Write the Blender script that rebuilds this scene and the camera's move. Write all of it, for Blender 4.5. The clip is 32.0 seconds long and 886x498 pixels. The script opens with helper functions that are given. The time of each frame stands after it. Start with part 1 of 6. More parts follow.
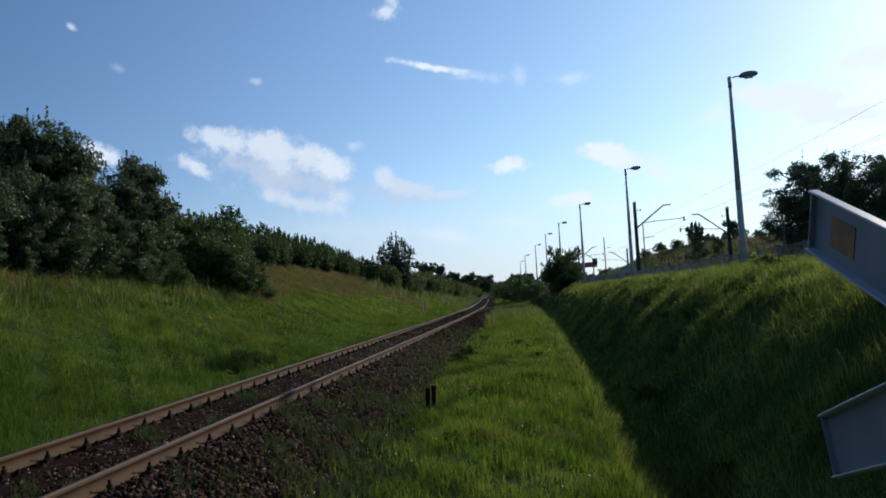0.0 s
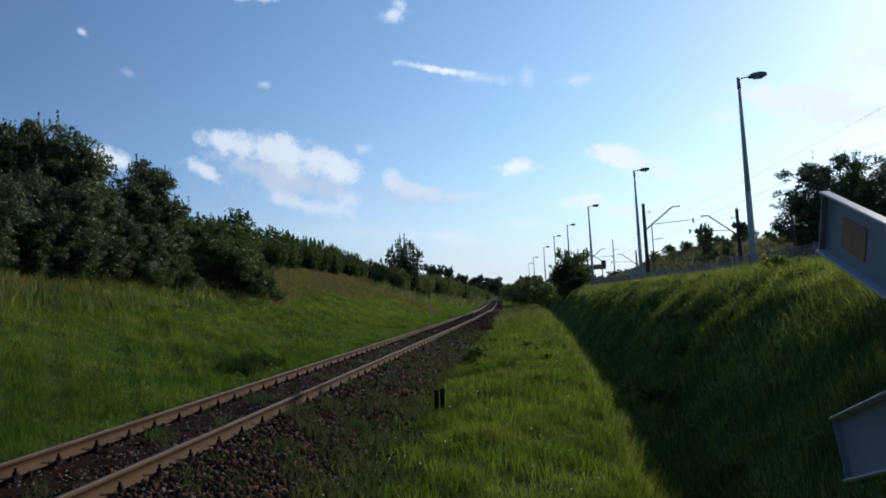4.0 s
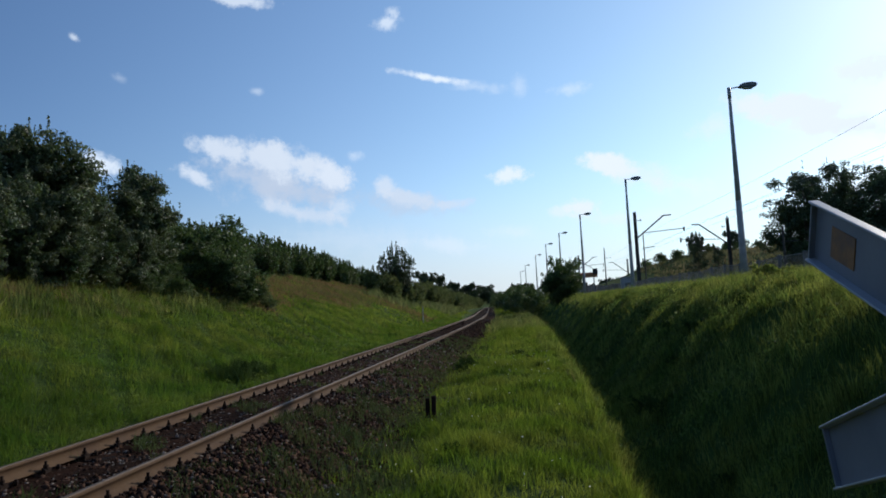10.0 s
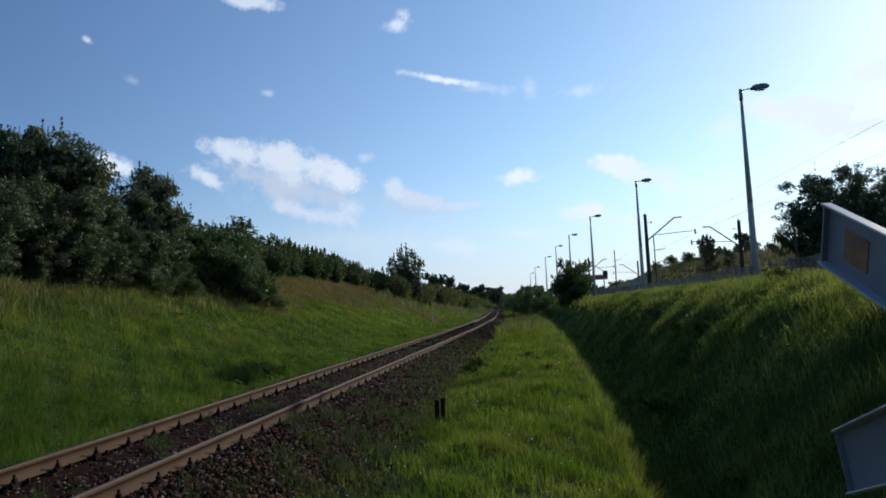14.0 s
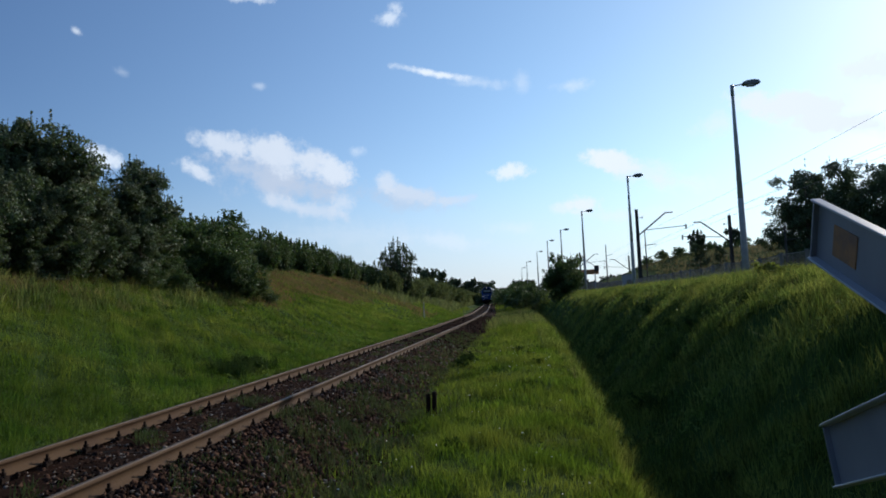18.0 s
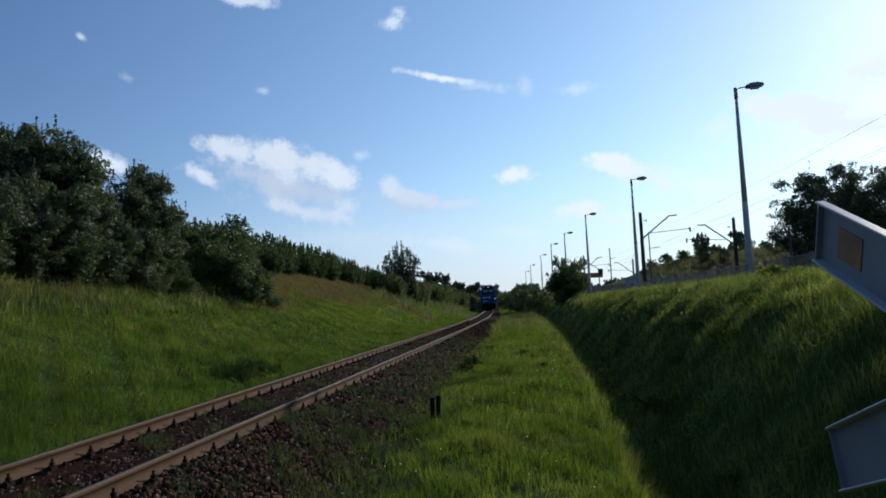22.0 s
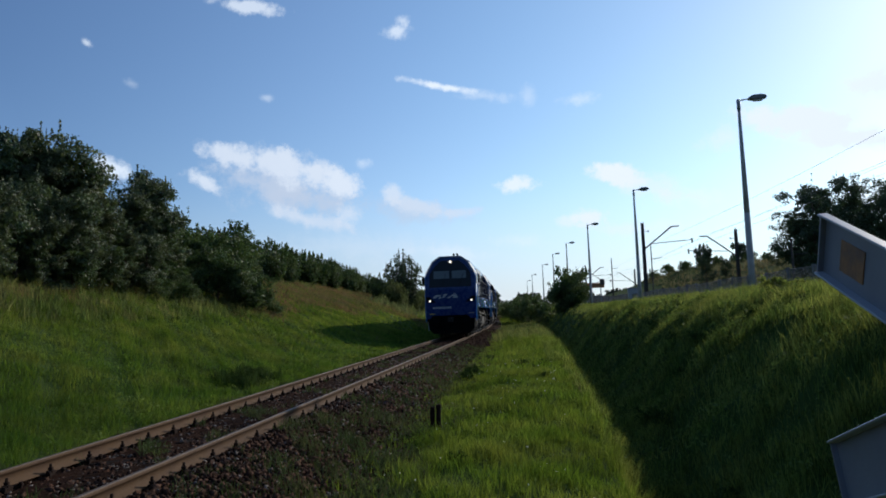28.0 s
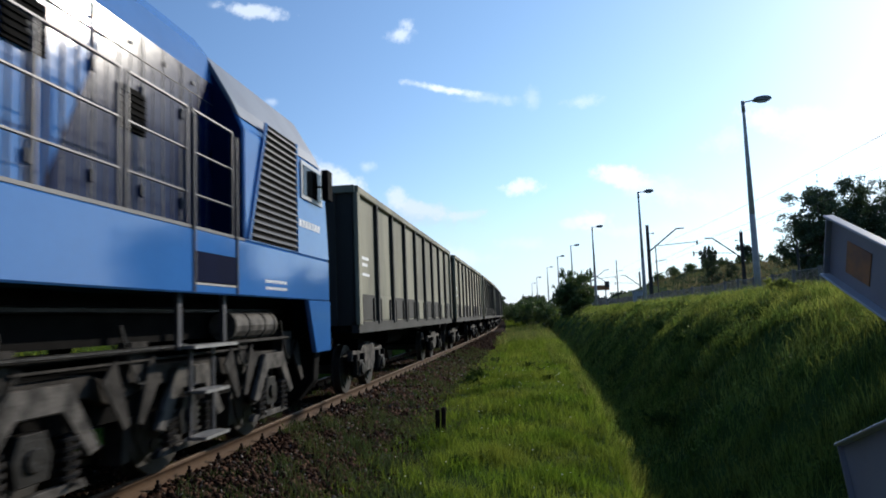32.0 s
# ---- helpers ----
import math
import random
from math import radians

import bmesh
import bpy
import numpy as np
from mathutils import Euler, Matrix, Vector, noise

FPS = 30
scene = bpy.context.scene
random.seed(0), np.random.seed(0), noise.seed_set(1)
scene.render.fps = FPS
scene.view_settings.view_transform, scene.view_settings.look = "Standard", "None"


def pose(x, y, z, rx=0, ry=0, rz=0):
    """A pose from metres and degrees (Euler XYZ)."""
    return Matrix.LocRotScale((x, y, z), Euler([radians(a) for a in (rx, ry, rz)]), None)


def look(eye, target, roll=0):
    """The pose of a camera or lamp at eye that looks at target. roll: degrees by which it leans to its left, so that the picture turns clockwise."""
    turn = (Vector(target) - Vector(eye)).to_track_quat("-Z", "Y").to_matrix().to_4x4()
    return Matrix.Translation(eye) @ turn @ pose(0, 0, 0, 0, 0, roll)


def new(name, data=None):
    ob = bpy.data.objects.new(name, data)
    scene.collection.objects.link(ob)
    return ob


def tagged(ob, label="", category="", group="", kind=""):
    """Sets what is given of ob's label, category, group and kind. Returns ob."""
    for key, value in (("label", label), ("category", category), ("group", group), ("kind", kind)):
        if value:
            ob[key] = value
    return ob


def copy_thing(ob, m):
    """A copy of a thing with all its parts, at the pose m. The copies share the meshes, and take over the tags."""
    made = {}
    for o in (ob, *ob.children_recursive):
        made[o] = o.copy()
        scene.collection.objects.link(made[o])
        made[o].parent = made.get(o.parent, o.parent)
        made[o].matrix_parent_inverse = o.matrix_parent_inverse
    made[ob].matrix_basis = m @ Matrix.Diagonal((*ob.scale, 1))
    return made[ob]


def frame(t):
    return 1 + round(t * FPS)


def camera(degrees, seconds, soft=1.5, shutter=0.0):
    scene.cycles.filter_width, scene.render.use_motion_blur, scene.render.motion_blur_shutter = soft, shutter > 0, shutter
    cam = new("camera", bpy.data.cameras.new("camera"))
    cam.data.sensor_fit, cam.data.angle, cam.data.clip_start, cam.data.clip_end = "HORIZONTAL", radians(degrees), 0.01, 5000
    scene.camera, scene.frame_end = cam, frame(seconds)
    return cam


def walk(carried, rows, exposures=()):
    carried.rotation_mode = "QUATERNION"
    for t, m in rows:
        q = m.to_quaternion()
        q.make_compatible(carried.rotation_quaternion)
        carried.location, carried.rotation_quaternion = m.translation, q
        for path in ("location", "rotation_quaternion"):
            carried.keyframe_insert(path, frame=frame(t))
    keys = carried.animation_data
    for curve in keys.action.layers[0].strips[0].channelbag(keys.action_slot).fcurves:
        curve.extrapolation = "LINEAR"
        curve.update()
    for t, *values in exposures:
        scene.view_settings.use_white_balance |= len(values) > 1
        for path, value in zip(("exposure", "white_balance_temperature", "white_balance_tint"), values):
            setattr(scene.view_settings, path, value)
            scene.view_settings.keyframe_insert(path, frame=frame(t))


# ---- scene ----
EYE = (4.52, 0.0, 1.39)
cam = camera(65.5, 32.0, soft=1.75, shutter=0.15)


def aim(yaw, pitch, roll):
    """The pose of the eye for a yaw, a pitch and a roll in degrees; the track runs along +y."""
    a, b = radians(yaw), radians(pitch)
    way = Vector((math.sin(a) * math.cos(b), math.cos(a) * math.cos(b), math.sin(b)))
    return look(EYE, Vector(EYE) + way, roll)


walk(cam, [  # seconds; yaw to the right of the track, pitch and roll in degrees
    (0.0, aim(-6.534, 3.819, -2.988)), (0.5, aim(-6.57, 3.812, -3.048)), (1.0, aim(-6.615, 3.814, -3.0)),
    (1.5, aim(-6.712, 3.839, -2.902)), (2.0, aim(-6.84, 3.876, -2.865)), (2.5, aim(-6.971, 3.923, -3.02)),
    (3.0, aim(-7.167, 3.957, -3.121)), (3.5, aim(-7.249, 3.98, -3.118)), (5.5, aim(-6.955, 4.31, -3.03)),
    (6.0, aim(-6.87, 4.32, -3.14)), (6.5, aim(-6.744, 4.37, -3.156)), (7.0, aim(-6.66, 4.396, -3.058)),
    (7.5, aim(-6.533, 4.456, -3.066)), (8.0, aim(-6.516, 4.47, -2.954)), (8.5, aim(-6.527, 4.482, -3.026)),
    (9.0, aim(-6.576, 4.516, -2.917)), (9.5, aim(-6.553, 4.593, -2.844)), (10.0, aim(-6.514, 4.643, -2.904)),
    (10.5, aim(-6.575, 4.691, -2.825)), (11.0, aim(-6.672, 4.67, -2.713)), (11.5, aim(-6.797, 4.652, -2.676)),
    (12.0, aim(-6.946, 4.671, -2.611)), (12.5, aim(-7.031, 4.634, -2.525)), (13.0, aim(-7.167, 4.692, -2.461)),
    (13.5, aim(-7.283, 4.785, -2.551)), (14.0, aim(-7.312, 4.819, -2.673)), (14.5, aim(-7.187, 4.754, -2.827)),
    (16.5, aim(-6.492, 4.395, -2.654)), (17.0, aim(-6.499, 4.371, -2.591)), (17.5, aim(-6.587, 4.313, -2.606)),
    (18.0, aim(-6.648, 4.316, -2.547)), (18.5, aim(-6.735, 4.342, -2.626)), (19.0, aim(-6.84, 4.336, -2.741)),
    (19.5, aim(-6.989, 4.348, -2.876)), (20.0, aim(-7.058, 4.392, -2.853)), (20.5, aim(-6.993, 4.415, -2.805)),
    (21.0, aim(-6.964, 4.491, -2.75)), (21.5, aim(-6.916, 4.584, -2.791)), (22.0, aim(-6.944, 4.636, -2.692)),
    (22.5, aim(-7.021, 4.7, -2.474)), (23.0, aim(-7.056, 4.733, -2.354)), (23.5, aim(-7.102, 4.78, -2.403)),
    (24.0, aim(-7.207, 4.835, -2.353)), (24.5, aim(-7.231, 4.918, -2.44)), (25.0, aim(-7.244, 5.009, -2.457)),
    (25.5, aim(-7.204, 5.128, -2.358)), (27.5, aim(-7.058, 5.355, -1.905)), (28.0, aim(-7.059, 5.355, -2.105)),
    (28.5, aim(-7.047, 5.393, -2.146)), (29.0, aim(-7.044, 5.438, -2.173)), (29.5, aim(-7.059, 5.468, -2.126)),
    (30.0, aim(-7.097, 5.527, -2.18)), (30.5, aim(-7.16, 5.566, -2.227)), (31.0, aim(-7.273, 5.576, -2.33)),
    (31.5, aim(-7.315, 5.598, -2.283)), (32.0, aim(-7.427, 5.609, -2.259)),
], [(0, -0.12, 5900, 10), (28.5, -0.12, 5900, 10), (30, 0.12, 5900, 10), (32, 0.16, 5900, 10)])


# ---------------------------------------------------------------- light
SUN_AZ, SUN_EL = 35.5, 22.8
world = bpy.data.worlds.new("sky")
scene.world = world
world.use_nodes = True


def link(tree, a, b):
    tree.links.new(a, b)


def val(tree, op, a, b=None, c=None):
    n = tree.nodes.new("ShaderNodeMath")
    n.operation = op
    for i, v in enumerate((a, b, c)):
        if v is None:
            continue
        if isinstance(v, (int, float)):
            n.inputs[i].default_value = v
        else:
            link(tree, v, n.inputs[i])
    return n.outputs[0]


def ramp01(tree, v, lo, hi):
    n = tree.nodes.new("ShaderNodeMapRange")
    n.interpolation_type = "SMOOTHSTEP"
    link(tree, v, n.inputs[0])
    n.inputs[1].default_value, n.inputs[2].default_value = lo, hi
    return n.outputs[0]


# clouds: azimuth, elevation, half width, half height (degrees), tilt, density, softness, greyness
GREAT_CLOUD_BASE = [
    (-20.7, 10.9, 5.61, 2.08, -11, 0.84, 0.9, 0.90), (-17.8, 9.7, 4.04, 1.44, -13, 0.68, 0.9, 0.90), (-17.2, 7.9, 3.86, 0.72, -11, 0.68, 0.8, 0.50),
    (-19.7, 8.5, 2.24, 0.66, -15, 0.61, 0.8, 0.50), (-14.8, 8.3, 1.19, 1.06, -3, 0.68, 0.8, 0.40),
]
GREAT_CLOUD_TOP = [
    (-24.4, 13.1, 2.69, 0.95, -13, 0.95, 0.7, 0.49), (-21.1, 12.7, 4.01, 1.26, -13, 1.00, 0.7, 0.49), (-17.7, 11.8, 3.57, 1.48, -15, 1.00, 0.7, 0.44),
    (-15.3, 11.1, 1.72, 1.09, -23, 1.00, 0.7, 0.34), (-26.3, 11.1, 1.65, 0.71, -31, 0.95, 0.7, 0.44),
]
LOW_CLOUD = [
    (-9.4, 8.7, 4.64, 1.13, -9, 0.54, 0.9, 0.89), (-11.1, 10.0, 1.09, 0.96, -33, 0.77, 0.6, 0.39), (-8.9, 9.0, 3.28, 0.79, -15, 0.72, 0.7, 0.49),
    (-5.9, 8.3, 1.97, 0.45, 3, 0.63, 0.7, 0.49),
]
HIGH_CLOUDS = [
    (-10.4, 23.0, 1.35, 0.81, 7, 0.68, 0.7, 0.00), (-9.9, 23.8, 0.68, 0.49, -3, 0.54, 0.8, 0.00), (-6.6, 18.6, 3.20, 0.32, -11, 0.95, 0.9, 0.00),
    (-3.0, 17.7, 2.55, 0.51, -7, 0.35, 1.0, 0.00), (0.6, 17.4, 0.79, 0.78, -3, 0.30, 1.0, 0.00), (4.6, 16.9, 1.44, 0.55, -3, 0.45, 1.0, 0.00),
    (-0.7, 10.4, 2.08, 0.73, -1, 0.90, 0.6, 0.00), (-34.7, 20.6, 0.48, 0.34, -13, 0.60, 0.9, 0.00), (-31.6, 18.1, 0.61, 0.35, -13, 0.22, 1.0, 0.00),
    (-21.3, 17.7, 0.56, 0.32, -3, 0.35, 1.0, 0.00), (-13.5, 12.6, 0.88, 0.50, -3, 0.40, 0.9, 0.00), (-22.8, 24.4, 2.95, 0.60, -3, 0.80, 0.6, 0.30),
]
SUNWARD_CLOUDS = [
    (7.6, 10.6, 2.56, 0.93, -15, 1.00, 0.6, 0.00), (10.3, 9.5, 3.15, 1.19, -11, 0.55, 1.0, 0.00), (13.2, 8.4, 3.60, 0.96, -5, 0.60, 0.9, 0.00),
    (5.3, 7.4, 1.49, 0.94, -3, 0.95, 0.6, 0.00), (3.4, 7.1, 1.29, 0.50, -3, 0.60, 0.9, 0.00), (8.8, 6.2, 4.72, 0.65, -3, 0.50, 1.0, 0.00),
    (-0.4, 5.7, 2.16, 0.67, -3, 0.30, 1.0, 0.00), (20.8, 13.2, 4.71, 1.31, -9, 1.00, 0.6, 0.00), (23.6, 11.5, 4.31, 1.27, -9, 1.00, 0.7, 0.00),
    (26.2, 15.0, 2.28, 1.44, -3, 0.90, 0.8, 0.00), (18.7, 13.9, 2.28, 0.61, 5, 0.80, 0.8, 0.00),
]
VEILS = [
    (-6.1, 5.0, 3.26, 0.68, -7, 0.35, 1.0, 0.00), (-33.0, 11.7, 1.68, 1.11, -23, 0.80, 0.6, 0.00), (-13.6, 5.7, 8.63, 1.23, -3, 0.25, 1.0, 0.30),
    (15.6, 12.8, 1.54, 1.26, 27, 0.50, 1.0, 0.00), (26.0, 6.6, 4.13, 1.90, -3, 0.60, 1.0, 0.00), (-25.7, 24.6, 0.67, 0.32, -3, 0.15, 1.0, 0.00),
]


def build_sky():
    nt = world.node_tree
    sky = nt.nodes.new("ShaderNodeTexSky")
    sky.sky_type, sky.sun_disc = "NISHITA", False
    sky.sun_elevation, sky.sun_rotation = radians(SUN_EL), radians(SUN_AZ)
    sky.air_density, sky.dust_density, sky.ozone_density = 0.93, 0.26, 3.1
    coord = nt.nodes.new("ShaderNodeTexCoord")
    sep = nt.nodes.new("ShaderNodeSeparateXYZ")
    link(nt, coord.outputs["Generated"], sep.inputs[0])
    az = val(nt, "MULTIPLY", val(nt, "ARCTAN2", sep.outputs[0], sep.outputs[1]), 180 / math.pi)
    el = val(nt, "MULTIPLY", val(nt, "ARCSINE", sep.outputs[2]), 180 / math.pi)
    comb = nt.nodes.new("ShaderNodeCombineXYZ")
    link(nt, az, comb.inputs[0])
    link(nt, el, comb.inputs[1])
    puff = nt.nodes.new("ShaderNodeTexNoise")
    puff.inputs["Scale"].default_value, puff.inputs["Detail"].default_value, puff.inputs["Roughness"].default_value = 0.42, 8, 0.68
    link(nt, comb.outputs[0], puff.inputs["Vector"])
    rag = val(nt, "MULTIPLY", val(nt, "SUBTRACT", puff.outputs["Fac"], 0.5), 3.2)
    # haze evens out the glare round the sun
    thin = nt.nodes.new("ShaderNodeVectorMath")
    thin.operation = "MULTIPLY_ADD"
    thin.inputs[1].default_value, thin.inputs[2].default_value = (0.030,) * 3, (0.84,) * 3
    link(nt, sky.outputs[0], thin.inputs[0])
    veil = nt.nodes.new("ShaderNodeVectorMath")
    veil.operation = "DIVIDE"
    link(nt, sky.outputs[0], veil.inputs[0])
    link(nt, thin.outputs[0], veil.inputs[1])
    low = nt.nodes.new("ShaderNodeMixRGB")
    low.inputs[2].default_value = (4.3, 4.9, 5.7, 1)
    link(nt, val(nt, "MULTIPLY", ramp01(nt, el, 11.0, -1.0), 0.72), low.inputs[0])
    link(nt, veil.outputs[0], low.inputs[1])
    # clear dry air: the blue deepens away from the sun, and thin haze whitens it towards the sun
    near = nt.nodes.new("ShaderNodeVectorMath")
    near.operation = "DOT_PRODUCT"
    near.inputs[1].default_value = (math.sin(radians(SUN_AZ)) * math.cos(radians(SUN_EL)), math.cos(radians(SUN_AZ)) * math.cos(radians(SUN_EL)), math.sin(radians(SUN_EL)))
    link(nt, coord.outputs["Generated"], near.inputs[0])
    tint = nt.nodes.new("ShaderNodeValToRGB")
    stops = tint.color_ramp.elements
    stops[0].position, stops[0].color = 0.34, (0.362, 0.372, 0.402, 1)
    stops[1].position, stops[1].color = 0.92, (0.585, 0.595, 0.560, 1)
    mid = stops.new(0.68)
    mid.color = (0.512, 0.502, 0.498, 1)
    link(nt, near.outputs["Value"], tint.inputs[0])
    air = nt.nodes.new("ShaderNodeVectorMath")
    air.operation = "MULTIPLY"
    link(nt, low.outputs[0], air.inputs[0])
    link(nt, tint.outputs[0], air.inputs[1])
    double = nt.nodes.new("ShaderNodeVectorMath")
    double.operation = "SCALE"
    double.inputs["Scale"].default_value = 2.0
    link(nt, air.outputs[0], double.inputs[0])
    colour = double.outputs[0]
    for a, e, w, h, tilt, dens, soft, grey in VEILS + GREAT_CLOUD_BASE + LOW_CLOUD + GREAT_CLOUD_TOP + HIGH_CLOUDS + SUNWARD_CLOUDS:
        m = nt.nodes.new("ShaderNodeMapping")
        m.vector_type = "TEXTURE"
        m.inputs["Location"].default_value = (a, e, 0)
        m.inputs["Rotation"].default_value = (0, 0, radians(tilt))
        m.inputs["Scale"].default_value = (w, h, 1)
        link(nt, comb.outputs[0], m.inputs["Vector"])
        ln = nt.nodes.new("ShaderNodeVectorMath")
        ln.operation = "LENGTH"
        link(nt, m.outputs[0], ln.inputs[0])
        thick = val(nt, "ADD", val(nt, "SUBTRACT", 0.92, ln.outputs["Value"]), val(nt, "MULTIPLY", rag, 0.55 + 0.45 * soft))
        body = val(nt, "MULTIPLY", ramp01(nt, thick, -0.35 * soft, 0.9 * soft), dens)
        tone = [p + (q - p) * grey for p, q in zip(CLOUD_LIT, CLOUD_SHADE)]
        mix = nt.nodes.new("ShaderNodeMixRGB")
        mix.inputs[2].default_value = tone
        link(nt, body, mix.inputs[0])
        link(nt, colour, mix.inputs[1])
        colour = mix.outputs[0]
    bg = nt.nodes["Background"]
    bg.inputs["Strength"].default_value = SKY
    link(nt, colour, bg.inputs["Color"])


SKY = 0.140
CLOUD_LIT, CLOUD_SHADE = (6.9, 7.2, 7.4, 1), (4.1, 4.6, 5.4, 1)
build_sky()
sun_data = bpy.data.lights.new("sun", "SUN")
sun_data.energy, sun_data.angle, sun_data.color = 3.45, radians(0.53), (1.0, 0.875, 0.70)
sun = new("sun", sun_data)
_a, _e = radians(SUN_AZ), radians(SUN_EL)
sun.matrix_world = look(Vector((math.sin(_a) * math.cos(_e), math.cos(_a) * math.cos(_e), math.sin(_e))) * 300, (0, 0, 0))

# ---------------------------------------------------------------- materials


def mat(name, rgb, rough=0.7, metal=0.0, vary=0.25, scale=3.0, fine=40.0, bump=0.15, rgb2=None, island=0.0, per_object=0.0, spec=0.5, translucent=0.0, stretch=(1, 1, 1), patch=0.0):
    """A surface of two tones: broad stains, fine grain with relief, and a shift from piece to piece."""
    m = bpy.data.materials.new(name)
    m.use_nodes = True
    nt = m.node_tree
    bsdf = nt.nodes["Principled BSDF"]
    coord = nt.nodes.new("ShaderNodeTexCoord")
    mp = nt.nodes.new("ShaderNodeMapping")
    mp.inputs["Scale"].default_value = stretch
    link(nt, coord.outputs["Object"], mp.inputs["Vector"])
    big = nt.nodes.new("ShaderNodeTexNoise")
    big.inputs["Scale"].default_value, big.inputs["Detail"].default_value = scale, 5
    small = nt.nodes.new("ShaderNodeTexNoise")
    small.inputs["Scale"].default_value, small.inputs["Detail"].default_value = fine, 4
    link(nt, mp.outputs[0], big.inputs["Vector"])
    link(nt, mp.outputs[0], small.inputs["Vector"])
    other = rgb2 or tuple(c * (1 - vary) for c in rgb)
    mix = nt.nodes.new("ShaderNodeMixRGB")
    mix.inputs[1].default_value, mix.inputs[2].default_value = (*rgb, 1), (*other, 1)
    link(nt, ramp01(nt, big.outputs["Fac"], 0.35, 0.68), mix.inputs[0])
    gain = val(nt, "MULTIPLY_ADD", small.outputs["Fac"], vary * 1.2, 1 - vary * 0.6)
    if patch:
        wide = nt.nodes.new("ShaderNodeTexNoise")
        wide.inputs["Scale"].default_value, wide.inputs["Detail"].default_value, wide.inputs["Roughness"].default_value = 0.42, 4, 0.62
        link(nt, mp.outputs[0], wide.inputs["Vector"])
        gain = val(nt, "MULTIPLY", gain, val(nt, "MULTIPLY_ADD", ramp01(nt, wide.outputs["Fac"], 0.30, 0.70), 2 * patch, 1 - patch))
    if island:
        geo = nt.nodes.new("ShaderNodeNewGeometry")
        gain = val(nt, "MULTIPLY", gain, val(nt, "MULTIPLY_ADD", geo.outputs["Random Per Island"], 2 * island, 1 - island))
    if per_object:
        info = nt.nodes.new("ShaderNodeObjectInfo")
        gain = val(nt, "MULTIPLY", gain, val(nt, "MULTIPLY_ADD", info.outputs["Random"], 2 * per_object, 1 - per_object))
    hsv = nt.nodes.new("ShaderNodeHueSaturation")
    link(nt, mix.outputs[0], hsv.inputs["Color"])
    link(nt, gain, hsv.inputs["Value"])
    link(nt, hsv.outputs[0], bsdf.inputs["Base Color"])
    bsdf.inputs["Metallic"].default_value = metal
    bsdf.inputs["Specular IOR Level"].default_value = spec
    link(nt, val(nt, "MULTIPLY_ADD", small.outputs["Fac"], min(0.25, rough), max(rough - 0.12, 0.02)), bsdf.inputs["Roughness"])
    if bump:
        bp = nt.nodes.new("ShaderNodeBump")
        bp.inputs["Strength"].default_value, bp.inputs["Distance"].default_value = bump, 0.02
        link(nt, small.outputs["Fac"], bp.inputs["Height"])
        link(nt, bp.outputs[0], bsdf.inputs["Normal"])
    if translucent:
        tr = nt.nodes.new("ShaderNodeBsdfTranslucent")
        warm = nt.nodes.new("ShaderNodeHueSaturation")
        warm.inputs["Saturation"].default_value, warm.inputs["Value"].default_value, warm.inputs["Hue"].default_value = 1.15, 1.5, 0.485
        link(nt, hsv.outputs[0], warm.inputs["Color"])
        link(nt, warm.outputs[0], tr.inputs["Color"])
        sh = nt.nodes.new("ShaderNodeMixShader")
        sh.inputs[0].default_value = translucent
        link(nt, bsdf.outputs[0], sh.inputs[1])
        link(nt, tr.outputs[0], sh.inputs[2])
        link(nt, sh.outputs[0], nt.nodes["Material Output"].inputs["Surface"])
    return m


def glow(name, rgb, strength):
    m = bpy.data.materials.new(name)
    m.use_nodes = True
    b = m.node_tree.nodes["Principled BSDF"]
    b.inputs["Base Color"].default_value = (*rgb, 1)
    b.inputs["Emission Color"].default_value = (*rgb, 1)
    b.inputs["Emission Strength"].default_value = strength
    return m


